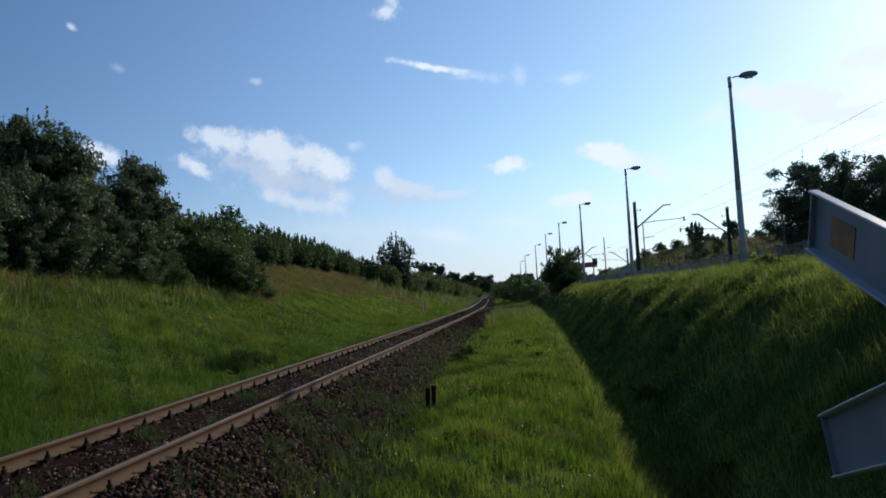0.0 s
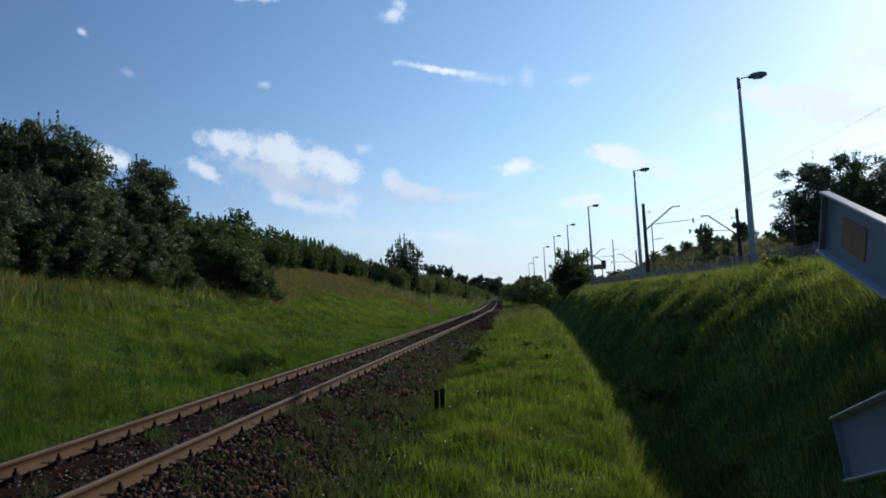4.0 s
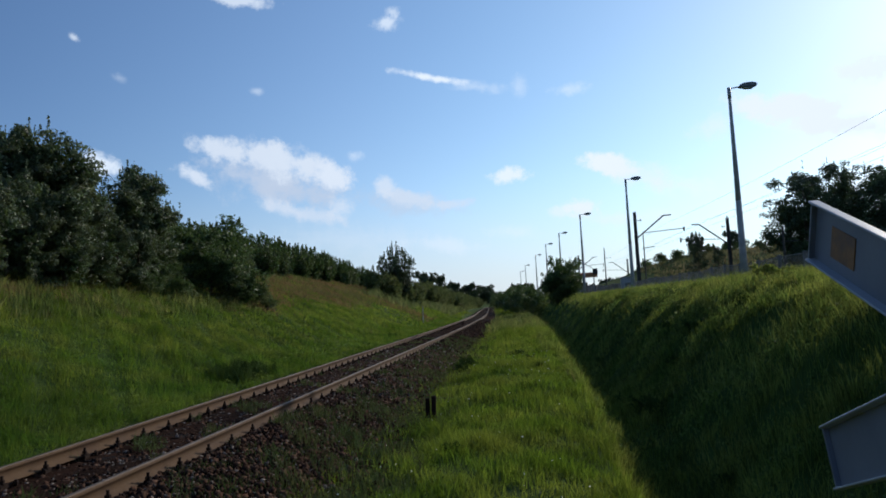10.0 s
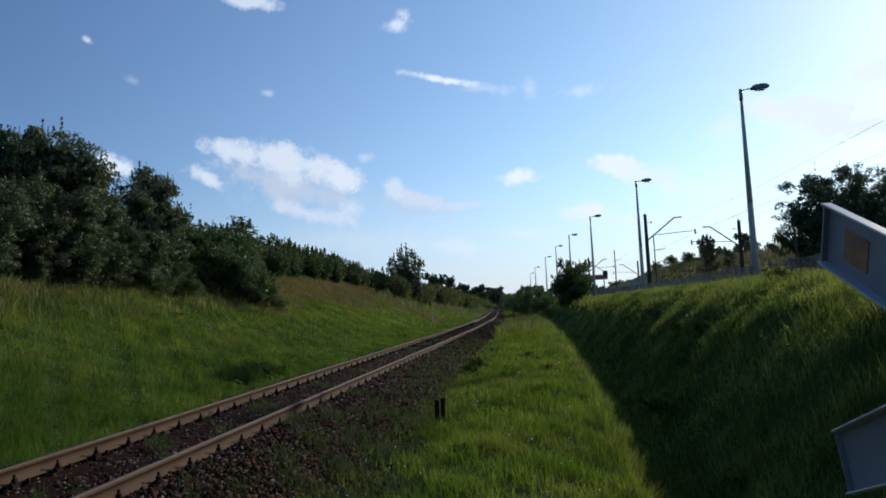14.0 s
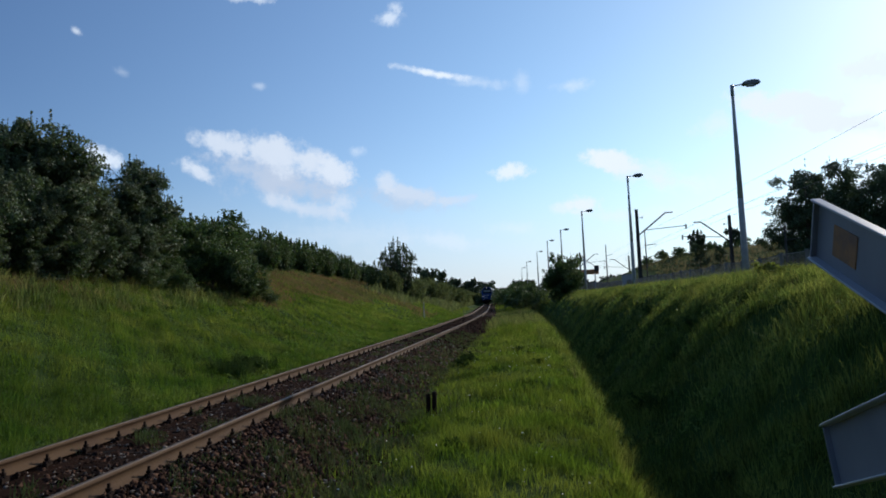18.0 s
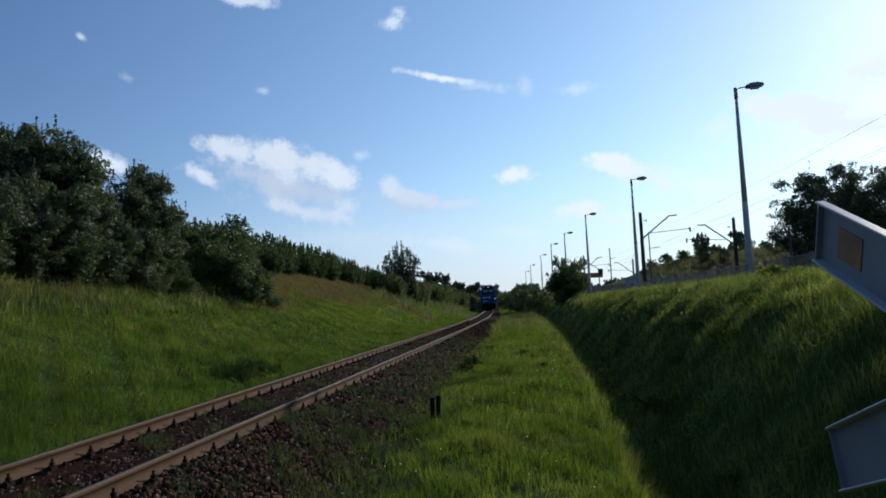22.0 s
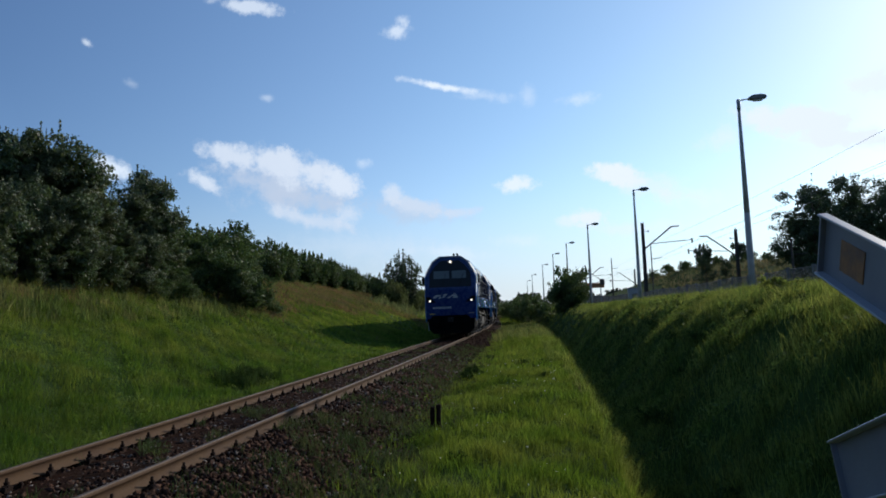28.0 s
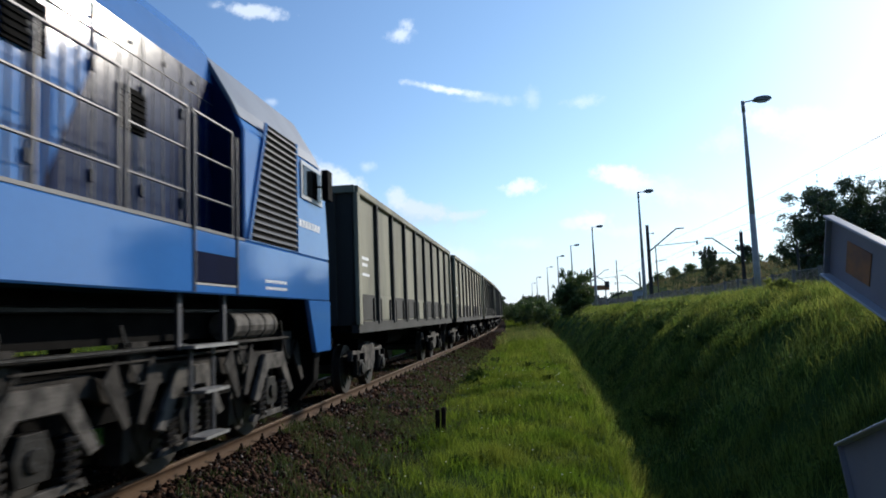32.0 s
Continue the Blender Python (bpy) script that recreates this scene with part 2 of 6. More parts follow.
M = dict(
    soil=mat("soil_and_turf", (0.044, 0.074, 0.018), 0.95, vary=0.35, scale=0.35, fine=9, bump=0.6, rgb2=(0.062, 0.082, 0.024), spec=0.02),
    grass=mat("grass_blades", (0.080, 0.134, 0.026), 0.6, vary=0.3, scale=0.9, fine=2.0, bump=0, rgb2=(0.142, 0.178, 0.042), island=0.38, spec=0.03, translucent=0.5, patch=0.22),
    # ditch bank's shade goes into the first tone, its lit patches into rgb2
    grass_shade=mat("shade_toned_bank_blades", (0.064, 0.102, 0.028), 0.6, vary=0.3, scale=1.1, fine=2.0, bump=0, rgb2=(0.162, 0.190, 0.055), island=0.65, spec=0.03, translucent=0.56, patch=0.3),
    # darker copy of the grass: shade at the left bank's foot is in the colour
    lush=mat("shade_toned_foot_blades", (0.058, 0.110, 0.022), 0.6, vary=0.3, scale=0.9, fine=2.0, bump=0, rgb2=(0.104, 0.148, 0.034), island=0.4, spec=0.03, translucent=0.48, patch=0.25),
    dark_herb=mat("dark_weed_leaves", (0.034, 0.062, 0.018), 0.7, vary=0.35, scale=0.9, fine=3.0, bump=0, rgb2=(0.054, 0.082, 0.026), island=0.5, spec=0.03, translucent=0.3),
    straw=mat("dry_grass_blades", (0.175, 0.128, 0.064), 0.7, vary=0.3, scale=0.25, fine=2.0, bump=0, rgb2=(0.118, 0.118, 0.046), island=0.4, spec=0.1, translucent=0.4),
    # seeding grass whose pale tone also holds the sun on crest, tufts and weeds
    crest=mat("sun_toned_seeding_blades", (0.150, 0.200, 0.050), 0.6, vary=0.3, scale=0.4, fine=2.0, bump=0, rgb2=(0.200, 0.205, 0.072), island=0.5, spec=0.1, translucent=0.5, patch=0.2),
    leaf=mat("tree_leaves", (0.052, 0.084, 0.029), 0.5, vary=0.35, scale=0.6, fine=3.0, bump=0, rgb2=(0.090, 0.110, 0.052), island=0.6, spec=0.5, translucent=0.32, patch=0.15),
    leaf_b=mat("shrub_leaves", (0.056, 0.094, 0.029), 0.5, vary=0.35, scale=0.6, fine=3.0, bump=0, rgb2=(0.090, 0.118, 0.048), island=0.55, spec=0.22, translucent=0.36, patch=0.15),
    leaf_far=mat("far_leaves", (0.050, 0.075, 0.034), 0.6, vary=0.3, scale=0.3, fine=2.0, bump=0, island=0.45, spec=0.3, translucent=0.25),
    scrub=mat("scrub_leaves", (0.096, 0.128, 0.050), 0.55, vary=0.35, scale=0.4, fine=3.0, bump=0, rgb2=(0.126, 0.142, 0.062), island=0.4, spec=0.08, translucent=0.5, patch=0.15),
    hill=mat("dry_hill_grass", (0.125, 0.112, 0.060), 0.7, vary=0.35, scale=0.12, fine=1.5, bump=0, rgb2=(0.085, 0.098, 0.042), island=0.4, spec=0.1, translucent=0.55),
    herb=mat("bank_herb_leaves", (0.064, 0.104, 0.030), 0.6, vary=0.35, scale=0.9, fine=3.0, bump=0, rgb2=(0.112, 0.150, 0.046), island=0.6, spec=0.06, translucent=0.45, patch=0.25),
    rank=mat("rank_herb_leaves", (0.098, 0.138, 0.044), 0.6, vary=0.35, scale=0.9, fine=3.0, bump=0, rgb2=(0.140, 0.142, 0.056), island=0.5, spec=0.04, translucent=0.5, patch=0.25),
    weed=mat("weed_leaves", (0.050, 0.074, 0.028), 0.6, vary=0.3, scale=1.0, fine=5, bump=0, rgb2=(0.074, 0.086, 0.036), island=0.4, spec=0.06, translucent=0.35),
    petal=mat("white_petals", (0.72, 0.72, 0.66), 0.6, vary=0.1, bump=0, translucent=0.3),
    bark=mat("bark", (0.085, 0.065, 0.045), 0.9, vary=0.4, scale=3, fine=25, bump=0.6, stretch=(1, 1, 0.2)),
    stone=mat("ballast_stone", (0.082, 0.048, 0.032), 0.9, vary=0.4, scale=5, fine=60, bump=0.4, island=0.9, per_object=0.5, rgb2=(0.050, 0.026, 0.017), spec=0.03),
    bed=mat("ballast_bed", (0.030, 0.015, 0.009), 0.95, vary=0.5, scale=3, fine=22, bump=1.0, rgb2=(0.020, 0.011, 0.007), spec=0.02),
    chip=mat("pale_stone_chip", (0.165, 0.140, 0.118), 0.9, vary=0.3, scale=5, fine=60, bump=0.3, island=0.7, spec=0.1),
    rust=mat("rusty_rail_steel", (0.096, 0.056, 0.028), 0.85, vary=0.3, scale=2.5, fine=45, bump=0.25, rgb2=(0.076, 0.043, 0.024), spec=0.2),
    railhead=mat("worn_rail_head", (0.16, 0.105, 0.062), 0.6, 0.2, vary=0.2, scale=1.5, fine=60, bump=0.05),
    clip=mat("dark_rusty_clip", (0.030, 0.018, 0.013), 0.85, spec=0.1, vary=0.35, scale=20, fine=90, bump=0.3),
    tie=mat("creosoted_wood", (0.022, 0.014, 0.010), 0.95, spec=0.08, vary=0.45, scale=3, fine=30, bump=0.6, stretch=(0.15, 1, 1), per_object=0.3),
    concrete=mat("lamp_concrete", (0.40, 0.385, 0.36), 0.85, vary=0.2, scale=3, fine=35, bump=0.2),
    grey_metal=mat("galvanised_steel", (0.30, 0.31, 0.32), 0.5, 0.6, vary=0.2, scale=4, fine=40, bump=0.05),
    lamp_head=mat("dull_lamp_housing", (0.16, 0.165, 0.17), 0.5, 0.2, vary=0.15, bump=0.05),
    lamp_glass=mat("lamp_bowl", (0.45, 0.46, 0.46), 0.25, vary=0.1, bump=0),
    mast=mat("weathered_mast_steel", (0.060, 0.055, 0.050), 0.75, 0.3, vary=0.3, scale=4, fine=40, bump=0.2),
    wire=mat("contact_wire", (0.22, 0.21, 0.20), 0.6, 0.3, bump=0),
    fence=mat("grey_fence_concrete", (0.17, 0.168, 0.155), 0.9, vary=0.3, scale=2, fine=25, bump=0.3, per_object=0.12),
    sign_back=mat("unpainted_sign_back", (0.25, 0.255, 0.285), 0.55, 0.1, vary=0.16, scale=4, fine=50, bump=0.04, rgb2=(0.20, 0.205, 0.235)),
    sign_edge=mat("pale_sign_rim", (0.44, 0.445, 0.47), 0.5, 0.1, vary=0.12, scale=5, fine=50, bump=0.04),
    sticker=mat("faded_orange_sticker", (0.36, 0.15, 0.040), 0.6, vary=0.3, scale=18, fine=90, bump=0.05, rgb2=(0.20, 0.095, 0.045)),
    black=mat("black_underframe", (0.009, 0.0085, 0.008), 0.85, vary=0.5, scale=4, fine=30, bump=0.25, spec=0.05),
    bogie=mat("dusty_bogie_steel", (0.018, 0.016, 0.014), 0.45, spec=0.25, vary=0.5, scale=6, fine=40, bump=0.35, rgb2=(0.010, 0.009, 0.008)),
    tank=mat("dusty_grey_tank", (0.088, 0.082, 0.074), 0.75, vary=0.3, scale=1.5, fine=30, bump=0.08, rgb2=(0.056, 0.052, 0.046), spec=0.2),
    dusty=mat("dusty_grey_casting", (0.105, 0.094, 0.082), 0.7, vary=0.5, scale=6, fine=40, bump=0.35, rgb2=(0.020, 0.018, 0.016), spec=0.2),
    seam=mat("dark_panel_seam", (0.060, 0.064, 0.075), 0.6, vary=0.3, bump=0),
    well=mat("step_recess_shade", (0.003, 0.007, 0.030), 0.8, vary=0.2, bump=0, spec=0.03),
    tyre=mat("wheel_steel", (0.050, 0.045, 0.040), 0.5, 0.3, vary=0.35, scale=6, fine=40, bump=0.1),
    navy=mat("dark_blue_gloss", (0.003, 0.010, 0.052), 0.2, vary=0.08, scale=1.5, fine=40, bump=0.003, spec=0.12),
    blue=mat("light_blue_gloss", (0.056, 0.176, 0.465), 0.12, vary=0.10, scale=0.9, fine=14, bump=0.003, spec=0.5),
    front_blue=mat("deep_blue_cab_paint", (0.0052, 0.026, 0.128), 0.28, vary=0.08, scale=0.8, fine=6, bump=0, spec=0.3),
    frame_dust=mat("dusty_frame_steel", (0.050, 0.044, 0.038), 0.75, vary=0.5, scale=5, fine=30, bump=0.3, rgb2=(0.018, 0.016, 0.014), spec=0.12),
    silver=mat("silver_white_panel", (0.47, 0.47, 0.45), 0.34, 0.0, vary=0.12, scale=1.5, fine=12, bump=0.004),
    roof=mat("grey_roof_paint", (0.19, 0.215, 0.26), 0.5, vary=0.2, scale=1.5, fine=30, bump=0.08),
    glass=mat("dark_cab_glass", (0.006, 0.008, 0.010), 0.05, vary=0.05, bump=0, spec=0.22),
    blind=mat("pane_glare_tone", (0.11, 0.135, 0.14), 0.6, vary=0.1, bump=0),
    grille=mat("grey_louvre", (0.055, 0.058, 0.066), 0.5, 0.2, vary=0.25, scale=5, bump=0.05),
    rail_paint=mat("dark_handrail", (0.055, 0.055, 0.065), 0.45, 0.3, vary=0.2, bump=0),
    steel=mat("worn_step_edge", (0.30, 0.295, 0.285), 0.5, 0.4, vary=0.3, scale=10, bump=0.05),
    white=mat("white_marking", (0.80, 0.80, 0.78), 0.6, vary=0.1, bump=0),
    olive=mat("weathered_wagon_green", (0.140, 0.136, 0.088), 0.75, vary=0.35, scale=0.9, fine=14, bump=0.12, rgb2=(0.30, 0.285, 0.195), per_object=0.15, stretch=(1, 1, 0.35)),
    olive_dark=mat("dark_wagon_rib", (0.034, 0.034, 0.028), 0.85, vary=0.4, scale=1.5, fine=20, bump=0.15, stretch=(1, 1, 0.4)),
    hut=mat("pale_hut_plaster", (0.33, 0.33, 0.335), 0.85, vary=0.15, scale=1.5, bump=0.1),
    headlight=glow("lit_headlamp", (1.0, 0.84, 0.64), 1.5),
    yellow=mat("yellow_paint", (0.55, 0.42, 0.04), 0.5, vary=0.2, bump=0.02),
)

# ---------------------------------------------------------------- mesh helpers


def part(name, bm, material, parent=None, label="", smooth=False, bevel=0.0):
    """Links a bmesh as one mesh object, under a thing or a part where one is given."""
    if bevel:
        bmesh.ops.bevel(bm, geom=bm.edges[:], offset=bevel, segments=1, affect="EDGES", clamp_overlap=True)
    me = bpy.data.meshes.new(name)
    bm.to_mesh(me)
    bm.free()
    me.materials.append(material)
    if smooth:
        me.shade_smooth()
    ob = new(name, me)
    if parent is not None:
        ob.parent = parent
    if label:
        ob["label"] = label
    return ob


def shared(name, me, parent, m=None):
    ob = new(name, me)
    ob.parent = parent
    if m is not None:
        ob.matrix_basis = m
    return ob


def np_mesh(name, verts, faces, material, smooth=False):
    """A mesh from arrays: verts (n, 3), faces (m, 3 or 4)."""
    me = bpy.data.meshes.new(name)
    verts, faces = np.asarray(verts, np.float32), np.asarray(faces, np.int32)
    k = faces.shape[1]
    me.vertices.add(len(verts))
    me.vertices.foreach_set("co", verts.ravel())
    me.loops.add(faces.size)
    me.loops.foreach_set("vertex_index", faces.ravel())
    me.polygons.add(len(faces))
    me.polygons.foreach_set("loop_start", np.arange(0, faces.size, k, dtype=np.int32))
    me.polygons.foreach_set("loop_total", np.full(len(faces), k, np.int32))
    me.update(calc_edges=True)
    me.materials.append(material)
    if smooth:
        me.shade_smooth()
    return me


def box(bm, x0, x1, y0, y1, z0, z1):
    return bmesh.ops.create_cube(bm, size=1, matrix=Matrix.LocRotScale(((x0 + x1) / 2, (y0 + y1) / 2, (z0 + z1) / 2), None, (x1 - x0, y1 - y0, z1 - z0)))["verts"]


def tube(bm, p, q, r, seg=8, r2=None):
    p, q = Vector(p), Vector(q)
    m = Matrix.Translation((p + q) / 2) @ (q - p).to_track_quat("Z", "Y").to_matrix().to_4x4()
    return bmesh.ops.create_cone(bm, cap_ends=True, segments=seg, radius1=r, radius2=r if r2 is None else r2, depth=(q - p).length, matrix=m)["verts"]


def pipe(bm, pts, r, seg=5):
    """One connected tube along a run of points."""
    pts = [Vector(p) for p in pts]
    rings = []
    for i, p in enumerate(pts):
        way = (pts[min(i + 1, len(pts) - 1)] - pts[max(i - 1, 0)]).to_track_quat("Z", "Y").to_matrix()
        rings.append([bm.verts.new(p + way @ Vector((math.cos(2 * math.pi * k / seg) * r, math.sin(2 * math.pi * k / seg) * r, 0))) for k in range(seg)])
    for a, b in zip(rings[:-1], rings[1:]):
        for k in range(seg):
            bm.faces.new((a[k], a[(k + 1) % seg], b[(k + 1) % seg], b[k]))
    bm.faces.new(rings[0][::-1])
    bm.faces.new(rings[-1])


def prism(bm, poly, y0, y1, axis="y"):
    """A closed outline (x, z) drawn out from y0 to y1; axis "x": outline (y, z) drawn out in x."""
    put = (lambda a, b, c: (a, c, b)) if axis == "y" else (lambda a, b, c: (c, a, b))
    lo = [bm.verts.new(put(a, b, y0)) for a, b in poly]
    hi = [bm.verts.new(put(a, b, y1)) for a, b in poly]
    n = len(poly)
    faces = [bm.faces.new(lo), bm.faces.new(hi[::-1])]
    faces += [bm.faces.new((lo[i], hi[i], hi[(i + 1) % n], lo[(i + 1) % n])) for i in range(n)]
    bmesh.ops.recalc_face_normals(bm, faces=faces)


def empty(name, label="", category="", group="", kind=""):
    return tagged(new(name), label, category, group, kind)


# ---------------------------------------------------------------- the line's course
def heading(s):
    """The line's turn to the left, in radians, s metres along it; far off it swings back to the right."""
    if s < 35:
        return 0.0
    if s < 95:
        return 0.048 * (s - 35) / 60
    if s < 175:
        return 0.048
    if s < 225:
        return 0.048 * (225 - s) / 50
    return -(min(s, 400) - 225) / 600


S0, S1 = -120, 780
_line = np.zeros((S1 - S0 + 1, 3))
_line[0] = (0, S0, 0)
for _i in range(1, len(_line)):
    _h = heading(S0 + _i - 0.5)
    _line[_i] = (_line[_i - 1, 0] - math.sin(_h), _line[_i - 1, 1] + math.cos(_h), heading(S0 + _i))


def on_line(s):
    """x, y and heading of the track's middle at s."""
    k = np.clip(np.asarray(s, float) - S0, 0, len(_line) - 1.001)
    i = k.astype(int)
    w = (k - i)[..., None]
    return np.moveaxis(_line[i] * (1 - w) + _line[i + 1] * w, -1, 0)


def put_on_line(s, u):
    x, y, h = on_line(s)
    return x + u * np.cos(h), y + u * np.sin(h)


def mid_x(y):
    return np.interp(y, _line[:, 1], _line[:, 0])


PROFILE_U = [-400, -60, -30, -19, -16, -11, -8, -4.2, -2.9, -2.0, 2.2, 2.9, 4.5, 5.40, 5.60, 6.05, 6.5, 7.9, 8.6, 9.4, 10.3, 11.5, 14, 60, 400]
PROFILE_Z = [5.5, 5.3, 5.2, 5.1, 4.7, 2.85, 1.65, 0.16, -0.22, -0.36, -0.46, -0.36, -0.30, -0.34, -0.78, -1.10, -1.00, 0.48, 1.00, 1.36, 1.52, 1.60, 1.66, 1.9, 1.9]


def hump(x, y, size, seed):
    """Smooth rolling noise, vectorised."""
    a = np.sin(x / size * 2.1 + seed) * np.cos(y / size * 1.7 + 2 * seed) + 0.6 * np.sin(x / size * 4.3 + y / size * 3.1 + 3 * seed) + 0.35 * np.cos(y / size * 7.7 - x / size * 5.9 + seed)
    return a / 1.95


def ground_z(x, y):
    x, y = np.asarray(x, float), np.asarray(y, float)
    u = x - mid_x(y)
    # the ditch's edge draws away from the track
    u = u - np.interp(y, [4, 8, 22, 60], [-0.06, -0.04, 0.28, 0.28]) * np.clip((u - 3.5) / 1.5, 0, 1) * np.clip((9 - u) / 2, 0, 1)
    z = np.interp(u, PROFILE_U, PROFILE_Z)
    far = np.clip((y - 70) / 90, 0, 1)
    left = np.clip((-3 - u) / 4, 0, 1)
    z = z * (1 - left * far * 0.45)
    # the ditch runs out and the bank's foot wanders
    z = z + np.clip((y - 45) / 60, 0, 1) * np.where((u > 4) & (u < 8), np.interp(u, [4, 5.9, 8], [0, 0.4, 0]), 0)
    rough = np.clip((np.abs(u) - 2.6) / 2, 0, 1)
    z = z + rough * (0.05 * hump(x, y, 1.1, 0.7) + 0.10 * hump(x, y, 4.5, 2.1))
    on_bank = np.interp(u, [5.9, 7.0, 9.3, 10.6], [0, 1, 1, 0])
    z = z + on_bank * (0.20 * hump(x * 0.45 + y, y * 0.3, 1.5, 4.0) + 0.14 * hump(x, y, 0.7, 1.5))
    # the rise beyond the platforms
    z = z + 5.9 / (1 + np.exp(-np.clip((x - 21) / 4.5, -30, 30))) * np.exp(-(((y - 112) / 20) ** 2)) * np.exp(-((np.maximum(x - 60, 0) / 40) ** 2))
    return z


def build_ground():
    us = np.concatenate([np.linspace(-2500, -100, 12), np.linspace(-80, -22, 14), np.arange(-20, -2, 0.45), np.arange(-2, 5, 0.4), np.arange(5, 12.5, 0.16), np.linspace(13, 80, 40), np.linspace(110, 2500, 12)])
    ys = np.concatenate([np.linspace(-2500, -60, 10), np.arange(-40, 4, 2.5), np.arange(4, 45, 0.4), np.arange(45, 150, 1.5), np.arange(150, 420, 6), np.linspace(440, 3500, 16)])
    y, u = np.meshgrid(ys, us, indexing="ij")
    x = u + mid_x(y)
    v = np.stack([x, y, ground_z(x, y)], -1).reshape(-1, 3)
    n, k = len(us), len(ys)
    i = np.arange((k - 1) * n).reshape(k - 1, n)[:, :-1].ravel()
    f = np.stack([i, i + 1, i + n + 1, i + n], 1)
    tagged(new("ground", np_mesh("ground", v, f, M["soil"], True)), "grassy ground of the railway cutting and its banks", "ground", kind="structure")


def sweep(profile, s_list, u0, z0, closed=True):
    """Draws an outline (u, z) along the line."""
    p = np.asarray(profile)
    s = np.asarray(s_list, float)
    u = u0 + p[:, 0]
    x, y = put_on_line(s[:, None], u[None, :])
    v = np.stack([x, y, np.broadcast_to(z0 + p[:, 1], x.shape)], -1).reshape(-1, 3)
    n, k = len(p), len(s)
    cols = np.arange(n if closed else n - 1)
    rows = np.arange(k - 1)[:, None] * n
    f = np.stack([rows + cols, rows + n + cols, rows + n + (cols + 1) % n, rows + (cols + 1) % n], -1).reshape(-1, 4)
    return v, f


RAIL = [(-0.062, -0.158), (0.062, -0.158), (0.062, -0.146), (0.012, -0.128), (0.009, -0.045), (0.034, -0.034), (0.036, -0.010), (0.028, -0.0015), (-0.028, -0.0015), (-0.036, -0.010), (-0.034, -0.034), (-0.009, -0.045), (-0.012, -0.128), (-0.062, -0.146)]
PITCH = 0.633
FIRST = 5.70 - 5 * PITCH
STEPS = np.concatenate([np.arange(-60, 0, 4), np.arange(0, 210, 1.0), np.arange(210, 760, 5)])


def build_track():
    track = empty("railway_track", "single rusty railway track on dark wooden sleepers in ballast", "railway track", kind="structure")
    for side in (-1, 1):
        v, f = sweep(RAIL, STEPS, side * 0.7535, 0)
        rail = new("rail", np_mesh("rail", v, f, M["rust"]))
        rail.parent = track
        rail["label"] = "long brown rusty steel rail"
        v, f = sweep([(-0.029, -0.003), (0.029, -0.003), (0.027, 0.0015), (-0.027, 0.0015)], STEPS, side * 0.7535, 0)
        head = new("running_surface", np_mesh("running_surface", v, f, M["railhead"]))
        head.parent = rail
    # sleepers
    bm = bmesh.new()
    box(bm, -1.28, 1.28, -0.125, 0.125, -0.33, -0.176)
    bmesh.ops.bevel(bm, geom=bm.edges[:], offset=0.012, segments=1, affect="EDGES")
    tie = bpy.data.meshes.new("sleeper")
    bm.to_mesh(tie)
    bm.free()
    tie.materials.append(M["tie"])
    bm = bmesh.new()
    box(bm, -0.075, 0.045, -0.06, 0.06, -0.020, 0.0)
    box(bm, -0.03, 0.04, -0.028, 0.028, 0.0, 0.035)
    tube(bm, (0.0, 0, 0.0), (0.0, 0, 0.105), 0.014, 6)
    tube(bm, (0.0, 0, 0.040), (0.0, 0, 0.066), 0.027, 6)
    for q in (-0.11, 0.11):
        tube(bm, (0.065, q, -0.02), (0.065, q, 0.045), 0.017, 6)
        tube(bm, (0.065, q, 0.012), (0.065, q, 0.03), 0.027, 6)
    tube(bm, (0.03, -0.15, 0.012), (0.03, 0.15, 0.012), 0.012, 5)
    clip = bpy.data.meshes.new("rail_clip")
    bm.to_mesh(clip)
    bm.free()
    clip.materials.append(M["clip"])
    rnd = random.Random(5)
    k = -8
    while True:
        s = FIRST + k * PITCH
        if s > 190:
            break
        x, y, h = on_line(s)
        t = shared("sleeper", tie, track, pose(x, y, rnd.uniform(-0.008, 0.004), 0, 0, math.degrees(h) + rnd.uniform(-0.8, 0.8)))
        if 3 < s < 62:
            for side, out in ((-1, -1), (-1, 1), (1, -1), (1, 1)):
                if s > 34 and (side, out) in ((-1, -1), (1, -1)):
                    continue
                shared("rail_clip", clip, t, pose(side * 0.7535 + out * 0.105, rnd.uniform(-0.02, 0.02), -0.158 + 0.004, 0, 0, 180 if out < 0 else 0))
        k += 1
    # bed
    prof = [(-2.1, -0.50), (-1.75, -0.36), (-1.45, -0.235), (-1.0, -0.195), (-0.6, -0.18), (0.0, -0.172), (0.6, -0.18), (0.95, -0.160), (1.40, -0.195), (1.9, -0.33), (2.3, -0.44), (2.8, -0.60)]
    fine = []
    for (a, b), (c, d) in zip(prof[:-1], prof[1:]):
        fine += [(a + (c - a) * q / 4, b + (d - b) * q / 4) for q in range(4)]
    fine.append(prof[-1])
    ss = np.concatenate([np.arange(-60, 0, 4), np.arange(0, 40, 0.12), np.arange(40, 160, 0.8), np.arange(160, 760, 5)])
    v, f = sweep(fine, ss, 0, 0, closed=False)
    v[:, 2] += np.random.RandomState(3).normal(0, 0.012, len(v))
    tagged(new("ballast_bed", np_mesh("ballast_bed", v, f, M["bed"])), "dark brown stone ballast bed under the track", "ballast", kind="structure")


